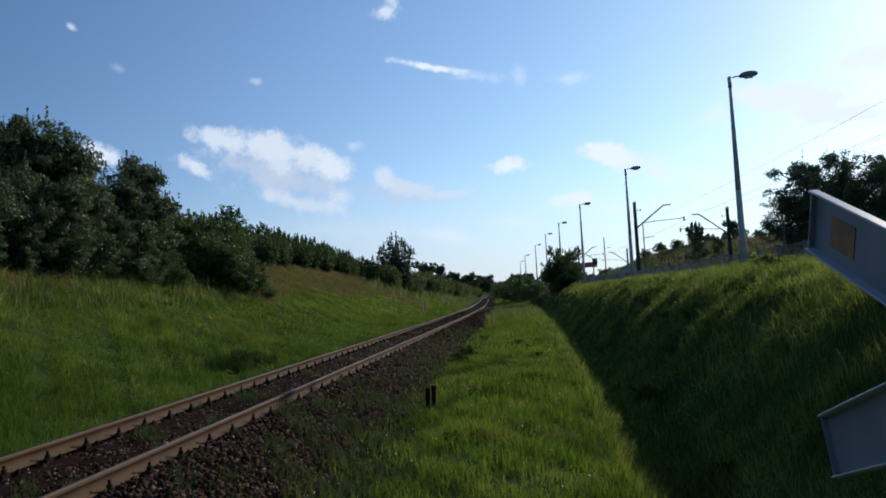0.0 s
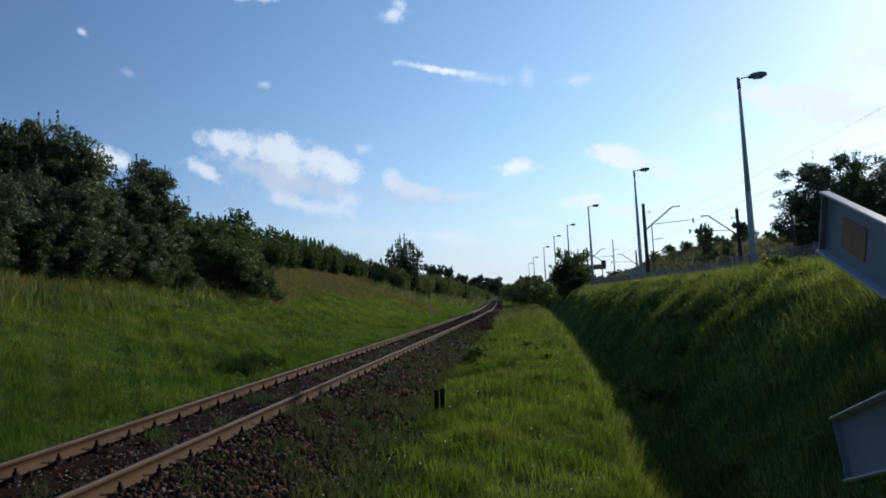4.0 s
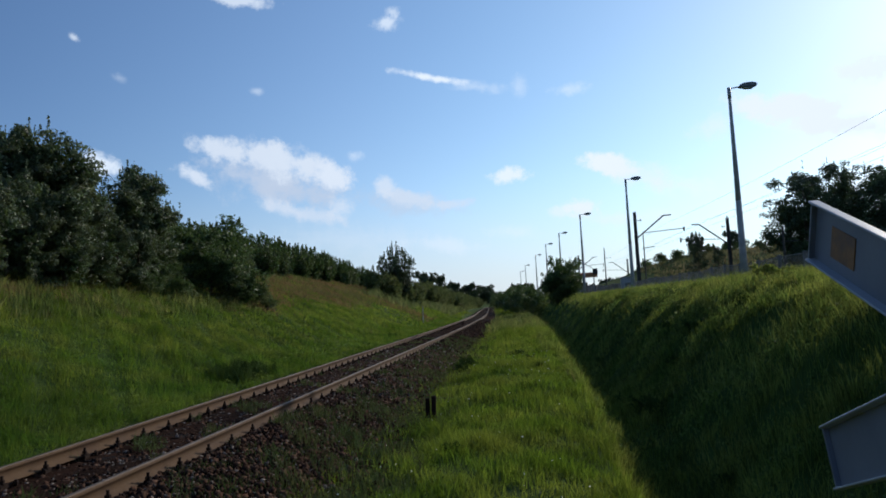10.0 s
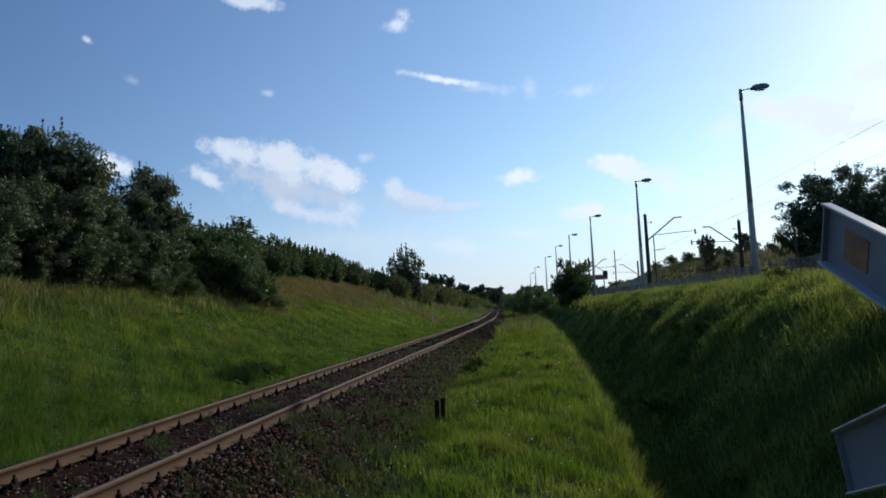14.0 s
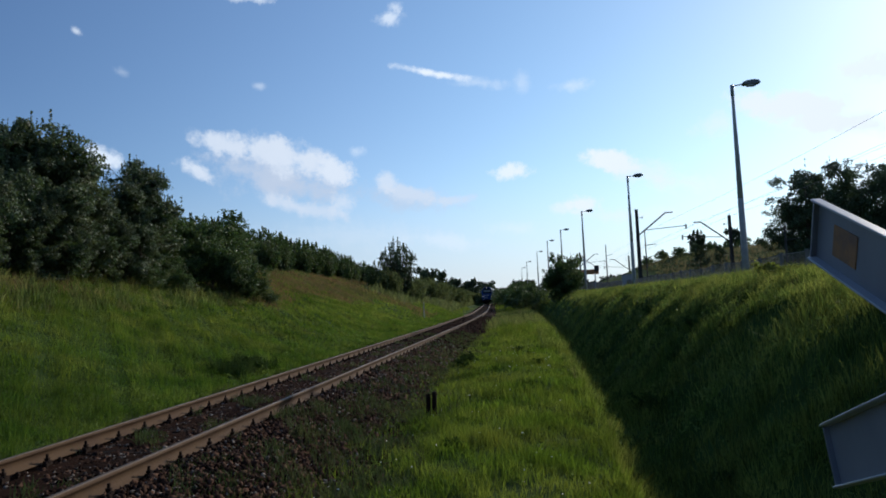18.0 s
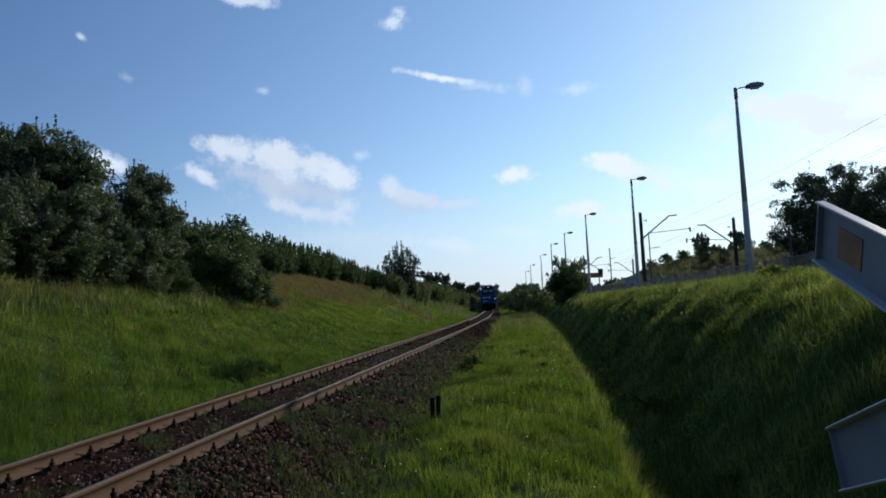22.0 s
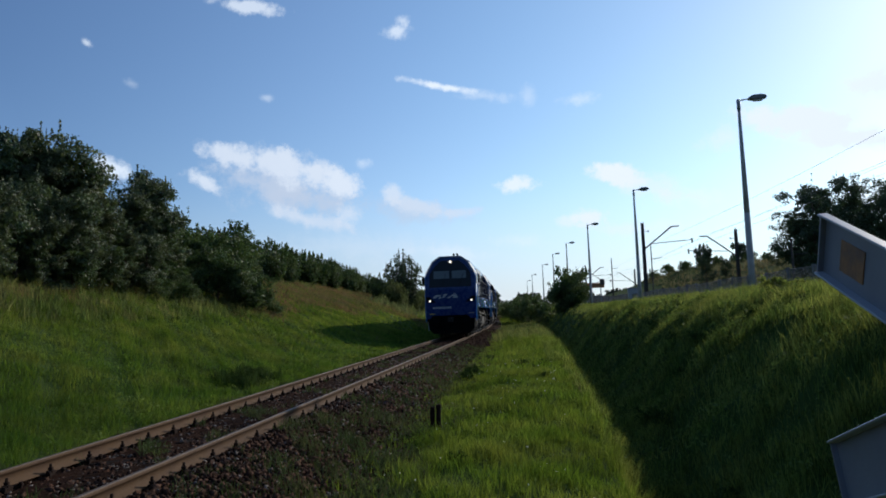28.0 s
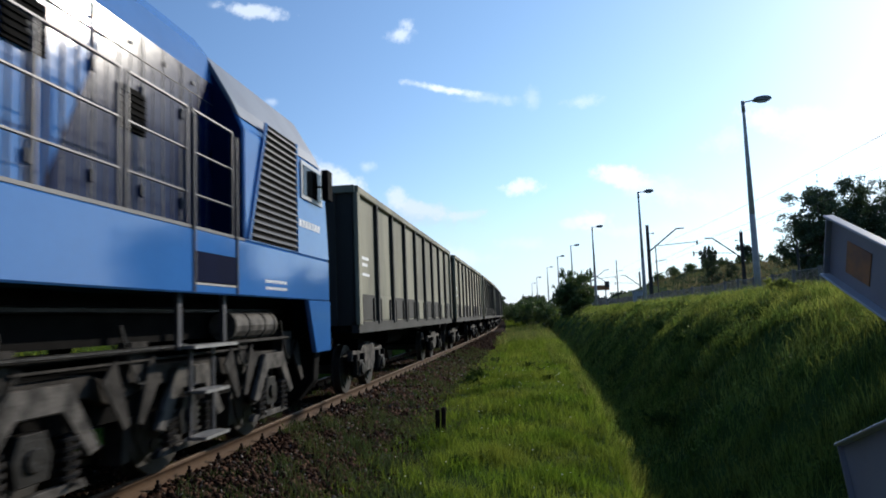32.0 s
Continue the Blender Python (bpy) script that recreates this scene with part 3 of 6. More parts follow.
def rock(seed):
    r = np.random.RandomState(seed)
    bm = bmesh.new()
    bmesh.ops.create_cube(bm, size=1.5)
    bmesh.ops.triangulate(bm, faces=bm.faces[:])
    v = np.array([p.co[:] for p in bm.verts])
    f = np.array([[p.index for p in q.verts] for q in bm.faces])
    bm.free()
    v = (v + r.uniform(-0.42, 0.42, v.shape)) * r.uniform(0.6, 1.3, 3) * (1, 1, 0.7)
    return v, f


def scatter_mesh(shapes, pos, size, seed):
    """Copies of small shapes at pos (n, 3), scaled by size (n,), each turned at random."""
    r = np.random.RandomState(seed)
    vs, fs, base = [], [], 0
    which = r.randint(0, len(shapes), len(pos))
    for k, (v, f) in enumerate(shapes):
        p, z = pos[which == k], size[which == k]
        n = len(p)
        q = r.normal(size=(n, 4))
        q /= np.linalg.norm(q, axis=1)[:, None]
        w, x, y, zq = q.T
        rot = np.stack([1 - 2 * (y * y + zq * zq), 2 * (x * y - zq * w), 2 * (x * zq + y * w), 2 * (x * y + zq * w), 1 - 2 * (x * x + zq * zq), 2 * (y * zq - x * w), 2 * (x * zq - y * w), 2 * (y * zq + x * w), 1 - 2 * (x * x + y * y)], 1).reshape(n, 3, 3)
        a = np.einsum("nij,vj->nvi", rot, v) * z[:, None, None] + p[:, None, :]
        vs.append(a.reshape(-1, 3))
        fs.append((f[None] + (np.arange(n) * len(v))[:, None, None]).reshape(-1, 3) + base)
        base += n * len(v)
    return np.concatenate(vs), np.concatenate(fs)


def bed_z(u):
    return np.interp(u, [-2.1, -1.75, -1.45, -1.0, 0, 1.0, 1.45, 1.9, 2.3, 2.8, 3.6], [-0.38, -0.34, -0.235, -0.195, -0.185, -0.160, -0.200, -0.33, -0.43, -0.37, -0.33])


def build_ballast():
    r = np.random.RandomState(11)
    for lo, hi, dens, size in ((-9, 3.5, 160, 0.036), (3.5, 12, 720, 0.027), (12, 24, 380, 0.031), (24, 60, 70, 0.048)):
        n = int((hi - lo) * 5.0 * dens)
        s, u = r.uniform(lo, hi, n), r.uniform(-1.95, 3.1, n)
        keep = (u < 2.3) | (r.uniform(size=n) < (3.2 - u) / 1.0)
        keep &= np.abs(np.abs(u) - 0.7535) > 0.10
        keep &= hump(s, u, 0.33, 2.6) + 0.7 * hump(s, u, 0.14, 4.4) > r.uniform(-1.3, 0.3, n)
        s, u = s[keep], u[keep]
        x, y = put_on_line(s, u)
        pos = np.stack([x, y, bed_z(u) + r.uniform(-0.015, 0.018, len(u)) - 0.02 * (np.abs(u) < 0.62)], 1)
        v, f = scatter_mesh([rock(i) for i in range(6)], pos, size * r.uniform(0.6, 1.5, len(u)), 21)
        tagged(new("ballast_stones", np_mesh("ballast_stones", v, f, M["stone"])), "loose angular reddish brown ballast stones", "ballast", kind="stuff")
    # pale chips among the dark stones
    n = 4200
    s, u = 3.5 + 24 * r.uniform(size=n) ** 1.6, r.uniform(-1.4, 2.6, n)
    keep = np.abs(np.abs(u) - 0.7535) > 0.10
    s, u = s[keep], u[keep]
    x, y = put_on_line(s, u)
    pos = np.stack([x, y, bed_z(u) + r.uniform(0.0, 0.022, len(u)) - 0.012 * (np.abs(u) < 0.62)], 1)
    v, f = scatter_mesh([rock(60 + i) for i in range(5)], pos, (0.016 + 0.0006 * s) * r.uniform(0.6, 1.4, len(u)), 22)
    tagged(new("pale_chips", np_mesh("pale_chips", v, f, M["chip"])), "pale grey stone chips scattered on the ballast", "ballast", kind="stuff")
    bed = bpy.data.objects["ballast_bed"]
    shapes = []
    for i in range(6):
        v, f = rock(40 + i)
        shapes.append(np_mesh("stone", v * 0.030, f, M["stone"]))
    for i in range(290):
        s, u = r.uniform(5.0, 9.5), r.uniform(1.0, 2.4)
        x, y = put_on_line(s, u)
        shared("stone", shapes[i % 6], bed, pose(x, y, float(bed_z(u)) + 0.02, r.uniform(0, 360), r.uniform(0, 360), r.uniform(0, 360)))


build_ground()
build_track()

# ---------------------------------------------------------------- grass, weeds, trees


def blades(pos, height, width, seed, lean=0.35, bend=3):
    """Grass blades, three triangles each, standing at pos."""
    r = np.random.RandomState(seed)
    n = len(pos)
    a, l = r.uniform(0, 2 * np.pi, n), r.normal(0, lean, (n, 2))
    side = np.stack([np.cos(a), np.sin(a), np.zeros(n)], 1) * (width / 2)[:, None]
    h = height[:, None]
    tip = np.concatenate([l, np.ones((n, 1))], 1) * h
    mid = np.concatenate([l * 0.32, np.full((n, 1), 0.55)], 1) * h
    v = np.stack([pos - side, pos + side, pos + mid - side * 0.75, pos + mid + side * 0.75, pos + tip], 1)
    f = np.array([[0, 1, 3], [0, 3, 2], [2, 3, 4]])
    if bend == 1:
        v = v[:, [0, 1, 4]]
        f = np.array([[0, 1, 2]])
    k = v.shape[1]
    return v.reshape(-1, 3), (f[None] + (np.arange(n) * k)[:, None, None]).reshape(-1, 3)


def sward(name, label, material, bands, seed, height, keep=None, base_z=None):
    """Grass over stretches (s0, s1, u0, u1, blades a square metre, blade width)."""
    r = np.random.RandomState(seed)
    vs, fs, base = [], [], 0
    for s0, s1, u0, u1, dens, wide in bands:
        n = int((s1 - s0) * (u1 - u0) * dens)
        y, u = r.uniform(s0, s1, n), r.uniform(u0, u1, n)
        x = u + mid_x(y)
        clump = 0.5 + 0.5 * hump(x, y, 0.55, seed) + 0.25 * hump(x, y, 2.3, seed + 1)
        ok = r.uniform(size=n) < 0.45 + 0.55 * clump
        if keep is not None:
            ok &= keep(x, y, u, r)
        x, y, u, clump = x[ok], y[ok], u[ok], clump[ok]
        pos = np.stack([x, y, (ground_z(x, y) if base_z is None else base_z(u)) - 0.015], 1)
        h = height * r.uniform(0.5, 1.2, len(x)) * (0.28 + 1.15 * np.clip(clump, 0, 1.2))
        v, f = blades(pos, h, wide * r.uniform(0.6, 1.4, len(x)), seed + 7)
        vs.append(v)
        fs.append(f + base)
        base += len(v)
    tagged(new(name, np_mesh(name, np.concatenate(vs), np.concatenate(fs), material)), label, "grass", kind="stuff")


def edge_keep(x, y, u, r):
    edge = np.interp(y, [5, 10, 16, 25, 45, 80], [3.12, 2.95, 2.7, 2.5, 2.2, 1.75]) + 0.30 * hump(y, y, 0.9, 1.3) + 0.16 * hump(x, y, 0.3, 2.0)
    return (u > edge) | (r.uniform(size=len(u)) < 0.12)


def bank_foot(x, y, u, r):
    """Where the lower bank gets the blades whose colour holds its shade."""
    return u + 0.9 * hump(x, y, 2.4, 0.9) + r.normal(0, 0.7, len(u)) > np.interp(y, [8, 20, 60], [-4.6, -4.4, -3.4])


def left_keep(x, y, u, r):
    return (u < -1.78 + 0.14 * hump(y, y, 0.7, 0.2)) & ~bank_foot(x, y, u, r)


def foot_keep(x, y, u, r):
    return (u < -1.78 + 0.14 * hump(y, y, 0.7, 0.2)) & bank_foot(x, y, u, r)


def dry_keep(x, y, u, r):
    spot = hump(x, y * 0.6, 5.5, 3.3) + 0.4 * hump(x, y, 1.8, 1.0)
    return spot + np.interp(u, [-17, -14, -11, -8.5, -6], [0.5, 0.85, 0.75, -0.05, -0.9]) + np.interp(y, [10, 25, 60], [-0.15, 0, 0.5]) > r.uniform(-0.1, 0.5, len(u))


def build_grass():
    sward("verge_grass", "lush sunlit green grass on the flat verge", M["grass"], [
        (-9, 3.0, 2.2, 5.6, 300, 0.014), (3.0, 10, 2.2, 5.6, 1900, 0.008), (10, 20, 2.2, 5.7, 800, 0.012), (20, 42, 1.7, 5.8, 260, 0.022), (42, 70, 1.4, 7.0, 60, 0.04), (70, 200, 1.4, 7.0, 24, 0.07)], 31, 0.19, edge_keep)
    sward("left_bank_grass", "green meadow grass rising to the hedge", M["grass"], [
        (-9, 5.0, -12, -1.4, 140, 0.018), (5.0, 12, -9, -1.4, 1400, 0.0075), (12, 24, -13, -1.4, 800, 0.011), (24, 48, -17, -1.4, 260, 0.023), (48, 130, -17, -1.4, 50, 0.06)], 41, 0.20, left_keep)
    sward("lower_bank_grass", "green grass on the foot of the bank, shade in its darker colour", M["lush"], [
        (-9, 5.0, -6.5, -1.4, 140, 0.018), (5.0, 12, -6.5, -1.4, 1500, 0.0075), (12, 24, -6.5, -1.4, 850, 0.011), (24, 48, -6.5, -1.4, 270, 0.023), (48, 80, -6, -1.4, 60, 0.06)], 43, 0.22, foot_keep)
    sward("dry_bank_grass", "straw-coloured dry grass patches on the upper bank", M["straw"], [
        (10, 32, -14, -4, 200, 0.012), (30, 100, -17, -3.5, 150, 0.035)], 51, 0.30, dry_keep)
    sward("line_side_scrub", "rank green scrub and young growth beside the line", M["scrub"], [
        (66, 90, -11, -6.8, 14, 0.07), (86, 230, -10, -3.6, 26, 0.10)], 75, 0.9)
    sward("tall_herbs", "tall rank herbs at the foot of the hedge", M["rank"], [
        (12, 34, -11, -7.6, 150, 0.024), (34, 60, -16, -13.0, 40, 0.04)], 71, 0.40)
    sward("bank_top_weeds", "seeding tall grass along the bank crest", M["crest"], [
        (6, 30, 8.5, 14.5, 230, 0.0065), (30, 80, 8.5, 14.5, 70, 0.018)], 81, 0.27)
    sward("bank_tufts", "seeding tufts on the bank, highlights put into their pale colour", M["crest"], [
        (4, 12, 6.4, 8.6, 45, 0.0055), (12, 30, 6.6, 8.7, 30, 0.009)], 83, 0.27)
    sward("right_bank_grass", "long green ditch bank grass, shade and lit patches in its colour", M["grass_shade"], [
        (-9, 3.0, 5.4, 13, 200, 0.015), (3.0, 10, 5.4, 12.5, 1100, 0.0075), (10, 22, 5.4, 13, 750, 0.010), (22, 48, 5.0, 13, 240, 0.018), (48, 120, 5.0, 13, 30, 0.05)], 61, 0.30)


def weed_keep(x, y, u, r):
    return (hump(x, y, 0.8, 5.1) + 0.5 * hump(x, y, 0.35, 2.2) > np.interp(u, [-1.9, -1.4, 1.0, 1.6, 2.3], [-0.1, 0.45, 0.36, -0.22, -0.7])) & (np.abs(np.abs(u) - 0.7535) > 0.12)


def build_weeds():
    sward("ballast_weeds", "low grey-green weeds creeping over the ballast", M["weed"], [
        (4, 12, -1.9, 3.4, 900, 0.009), (12, 34, -1.9, 3.1, 300, 0.017)], 91, 0.16, weed_keep, bed_z)
    # small broad leaves among the blades
    rl = np.random.RandomState(19)
    for name, label, n, y0, y1, u0, u1, high, size in (
            ("bank_herbs", "low leafy herbs covering the shaded ditch bank", 70000, 4, 34, 5.7, 9.6, 0.30, 0.020),
            ("meadow_herbs", "low leafy herbs mixed into the meadow grass", 60000, 6, 32, -9.5, -1.7, 0.20, 0.017),
            ("verge_herbs", "clover leaves mixed into the verge grass", 16000, 4, 20, 2.7, 5.4, 0.15, 0.013)):
        y, u = y0 + (y1 - y0) * rl.uniform(size=n) ** 1.5, rl.uniform(u0, u1, n)
        x = u + mid_x(y)
        c = hump(x, y, 0.45, 3.7) + 0.6 * hump(x, y, 1.6, 1.9)
        ok = c > rl.uniform(-0.5, 0.5, n)
        x, y, c = x[ok], y[ok], np.clip(c[ok], 0, 1)
        v, f = leaf_cards(np.stack([x, y, ground_z(x, y) + rl.uniform(0.02, 1.0, len(x)) * high * (0.5 + 0.7 * c)], 1), size * (1 + np.clip(y - 8, 0, 30) / 16), 20)
        tagged(new(name, np_mesh(name, v, f, M["herb"])), label, "herbs", kind="stuff")
    # rank herb clumps in the sward
    rr = random.Random(23)
    herb = [plant("herb_clump", 600 + i, 0.55, 0.45, 420, 0.045, M["dark_herb"], "dark broad-leaved weed clump in the grass", "weed", "weed clumps", bare=True, limbs=9, low=0.02, spiky=0.5) for i in range(3)]
    spots = [(17.3, -2.8, 0.75), (17.9, -2.9, 0.65), (16.8, -2.9, 0.6), (18.4, -3.1, 0.5), (19.0, 2.85, 0.6), (17.6, 2.9, 0.5), (18.3, 2.7, 0.45)]
    for _ in range(5):
        y = rr.uniform(8, 40)
        spots.append((y, rr.uniform(-9, -2.4), rr.uniform(0.2, 0.5)))
    for _ in range(14):
        spots.append((rr.uniform(5, 34), rr.uniform(6.4, 9.4), rr.uniform(0.3, 0.6)))
    for _ in range(6):
        spots.append((rr.uniform(7, 26), rr.uniform(2.6, 5.0), rr.uniform(0.22, 0.4)))
    spread(herb, spots, 12)
    lush = [plant("leafy_weed", 640 + i, 0.55, 0.42, 420, 0.05, M["crest"], "broad-leaved weed on the bank crest, sunlight in its bright colour", "weed", "leafy weeds", bare=True, limbs=9, low=0.02, spiky=0.5) for i in range(2)]
    spread(lush, [(16.6, 10.1, 0.75), (17.1, 10.2, 0.7), (16.2, 10.2, 0.6), (17.6, 10.3, 0.6), (16.8, 10.5, 0.6)], 13)
    sward("rank_grass", "dark rank tussock of grass beside the track", M["dark_herb"], [(16.2, 18.8, -3.3, -2.4, 900, 0.012)], 95, 0.42)
    sward("hill_grass", "brownish dry grass on the mound beyond the fence", M["hill"], [(92, 118, 24, 62, 14, 0.10)], 97, 0.45)
    sward("tall_verge_grass", "taller rank grass crossing the verge", M["grass"], [(32, 40, 3.2, 6.4, 130, 0.02)], 98, 0.42)
    sward("far_verge_grass", "muted rank grass where the verge narrows", M["rank"], [(40, 78, 1.9, 7.2, 42, 0.035)], 96, 0.45)
    sward("ditch_straw", "bleached dry grass on the ditch edge", M["straw"], [(13.5, 17.5, 5.35, 6.1, 320, 0.011)], 99, 0.2)
    r = np.random.RandomState(17)
    n = 120
    y, u = r.uniform(4.5, 22, n), r.uniform(2.7, 5.1, n)
    x = u + mid_x(y)
    v, f = leaf_cards(np.stack([x, y, ground_z(x, y) + r.uniform(0.12, 0.26, n)], 1), 0.012, 18)
    tagged(new("clover_flowers", np_mesh("clover_flowers", v, f, M["petal"])), "tiny white flowers dotted in the verge grass", "flowers", kind="stuff")


def leaf_cards(centres, size, seed, out=None):
    """Small pointed leaves, two triangles each; with out given they face that way more or less."""
    r = np.random.RandomState(seed)
    n = len(centres)
    if out is None:
        d = r.normal(size=(n, 3))
    else:
        d = np.cross(out * 1.25 + r.normal(size=(n, 3)) * 0.55, r.normal(size=(n, 3)))
    d /= np.linalg.norm(d, axis=1)[:, None]
    e = np.cross(d, r.normal(size=(n, 3)) if out is None else out * 1.25 + r.normal(size=(n, 3)) * 0.55)
    e /= np.linalg.norm(e, axis=1)[:, None]
    s = (size * r.uniform(0.6, 1.4, n))[:, None]
    v = np.stack([centres - d * s, centres + e * s * 0.55, centres + d * s, centres - e * s * 0.55], 1)
    f = np.array([[0, 1, 2], [0, 2, 3]])
    return v.reshape(-1, 3), (f[None] + (np.arange(n) * 4)[:, None, None]).reshape(-1, 3)


def foliage(r, clumps, leaves, leaf, seed, sub=6, loose=None, height=None):
    """Leaves on the outer shells of small sprays that sit round each clump (centre, radius)."""
    sprays = []
    for p, w in clumps:
        for _ in range(sub):
            d = r.normal(size=3)
            d /= np.linalg.norm(d)
            sprays.append((p + d * w * 0.78 * (1, 1, 0.9), w * r.uniform(0.30, 0.58)))
        sprays.append((p, w * 0.55))
    centre, rad = np.array([c[0] for c in sprays]), np.array([c[1] for c in sprays])
    which = r.choice(len(sprays), leaves, p=rad ** 2 / (rad ** 2).sum())
    d = r.normal(size=(leaves, 3))
    d[:, 2] += 0.35
    d /= np.linalg.norm(d, axis=1)[:, None]
    c = centre[which] + d * (rad[which] * r.uniform(0.22, 1.30, leaves) ** 0.6)[:, None] * (1, 1, 0.8)
    if loose:
        extra = np.concatenate(loose)
        c = np.concatenate([c, extra])
        w = r.normal(size=extra.shape)
        d = np.concatenate([d, w / np.linalg.norm(w, axis=1)[:, None]])
    c[:, 2] = np.maximum(c[:, 2], 0.04)
    if height:
        c[:, 2] *= height / np.percentile(c[:, 2], 99.6)
    return leaf_cards(c, leaf, seed + 1, d)


def plant_parts(seed, height, radius, leaves, leaf, limbs=9, low=0.12, spiky=0.3, sprigs=3.0, up=1.0, puff=1.0, sub=6):
    """A trunk with limbs and a ragged crown: returns two bmesh-free meshes' arrays."""
    r = np.random.RandomState(seed)
    bm = bmesh.new()
    top = Vector((r.uniform(-0.1, 0.1) * radius, r.uniform(-0.1, 0.1) * radius, height * 0.86))
    tube(bm, (0, 0, -0.25), top * 0.5, 0.022 * height, 7, 0.015 * height)
    tube(bm, top * 0.5, top, 0.015 * height, 6, 0.004 * height)
    tips = [np.array(top)]
    twigs = []
    for i in range(limbs):
        k = low + (0.92 - low) * (i + r.uniform(0, 0.8)) / limbs
        a = i * 2.4 + r.uniform(-0.5, 0.5)
        reach = radius * (1.05 - 0.62 * max(0, k - 0.35)) * r.uniform(0.6, 1.1)
        p = top * k
        q = Vector((p.x + math.cos(a) * reach, p.y + math.sin(a) * reach, p.z + reach * r.uniform(0.25, 0.8) * (0.4 + k) * up))
        q.z = min(q.z, height * 0.97)
        tube(bm, p, q, 0.008 * height * (1.15 - k), 5, 0.002 * height)
        twigs.append((np.array(p), np.array(q)))
        tips.append(np.array(q))
    clumps = []
    for p, q in twigs:
        for w in (0.45, 0.75, 1.0):
            clumps.append((p + (q - p) * w + r.normal(0, 0.06, 3) * height, (0.62 + 0.4 * w) * radius * puff * r.uniform(0.26, 0.46)))
    for _ in range(int(limbs * 0.8)):
        q = tips[r.randint(len(tips))]
        clumps.append((q + np.array([r.normal(0, 0.12) * radius, r.normal(0, 0.12) * radius, r.uniform(0.05, spiky) * radius]), radius * r.uniform(0.10, 0.22)))
    clumps.append((np.array(top) + (0, 0, 0.02 * height), radius * 0.34))
    shoots = []
    high = sorted(clumps, key=lambda c: -c[0][2] - 0.3 * np.hypot(c[0][0], c[0][1]))[: max(4, int(len(clumps) * 0.6))]
    for _ in range(int(limbs * sprigs)):
        p, w = high[r.randint(len(high))]
        d = r.normal(size=3)
        base = p + d / np.linalg.norm(d) * w * 0.8 * (1, 1, 0.6)
        tall = height * r.uniform(0.06, 0.17)
        k = r.uniform(0, 1, 16)
        shoots.append(base + np.stack([r.normal(0, 0.035, 16) * radius * (1 - k) + k * r.normal(0, 0.05), r.normal(0, 0.035, 16) * radius * (1 - k), k * tall], 1))
    v, f = foliage(r, clumps, leaves, leaf, seed, sub, shoots, height)
    return bm, v, f


def thicket_parts(seed, height, radius, leaves, leaf, stems=14, low=0.1, crown=0.45):
    """Many stems that rise side by side from one root, each leafy to its own pointed tip."""
    r = np.random.RandomState(seed)
    bm = bmesh.new()
    clumps, shoots = [], []
    for i in range(stems):
        a = i * 2.4 + r.uniform(-0.4, 0.4)
        out = radius * math.sqrt((i + 0.3) / stems) * r.uniform(0.85, 1.1)
        top = height * (1 - crown * (out / radius) ** 1.7) * r.uniform(0.86, 1.0)
        foot = np.array([math.cos(a) * out * 0.12, math.sin(a) * out * 0.12, -0.2])
        tip = np.array([math.cos(a) * out, math.sin(a) * out, top])
        knee = np.array([math.cos(a) * out * 0.72, math.sin(a) * out * 0.72, top * 0.42])
        tube(bm, foot, knee, 0.010 * height, 5, 0.006 * height)
        tube(bm, knee, tip, 0.006 * height, 5, 0.0015 * height)
        for k in np.linspace(low, 0.97, 8):
            p = foot + (knee - foot) * k / 0.42 if k < 0.42 else knee + (tip - knee) * (k - 0.42) / 0.58
            clumps.append((p + r.normal(0, 0.05, 3) * radius, radius * (0.30 - 0.18 * k) * r.uniform(0.7, 1.3)))
        k = r.uniform(0, 1, 40)
        shoots.append(tip + np.stack([r.normal(0, 0.05, 40) * radius * (1.1 - k), r.normal(0, 0.05, 40) * radius * (1.1 - k), (k - 0.45) * height * 0.16], 1))
    v, f = foliage(r, clumps, leaves, leaf, seed, 4, shoots)
    return bm, v, f


def plant(name, seed, height, radius, leaves, leaf, material, label, category, group, bare=False, **kw):
    bm, v, f = (thicket_parts if "stems" in kw else plant_parts)(seed, height, radius, leaves, leaf, **kw)
    if bare:
        bm.free()
        return tagged(new(name, np_mesh(name, v, f, material)), label, category, group)
    root = empty(name, label, category, group)
    part("trunk", bm, M["bark"], root, smooth=True)
    crown = new("crown", np_mesh("crown", v, f, material))
    crown.parent = root
    return root


def place(ob, x, y, turn, scale, sink=0.0):
    ob.matrix_basis = pose(x, y, float(ground_z(x, y)) - sink, 0, 0, turn)
    ob.scale = scale if isinstance(scale, tuple) else (scale,) * 3


def spread(kinds, spots, seed, jitter=0.15, slim=1.0):
    """Plants of some kinds at spots (y, u, scale): the first of each kind is the built one, the rest are copies."""
    r = random.Random(seed)
    fresh = list(kinds)
    for i, (y, u, k) in enumerate(spots):
        x = u + float(mid_x(y))
        kind = kinds[i % len(kinds)]
        ob = kind if kind in fresh else copy_thing(kind, pose(0, 0, 0))
        if kind in fresh:
            fresh.remove(kind)
        w = slim * min(k, 0.55 + 0.55 * k) * r.uniform(1 - jitter, 1 + jitter)
        place(ob, x, y, r.uniform(0, 360), (w, w, k))


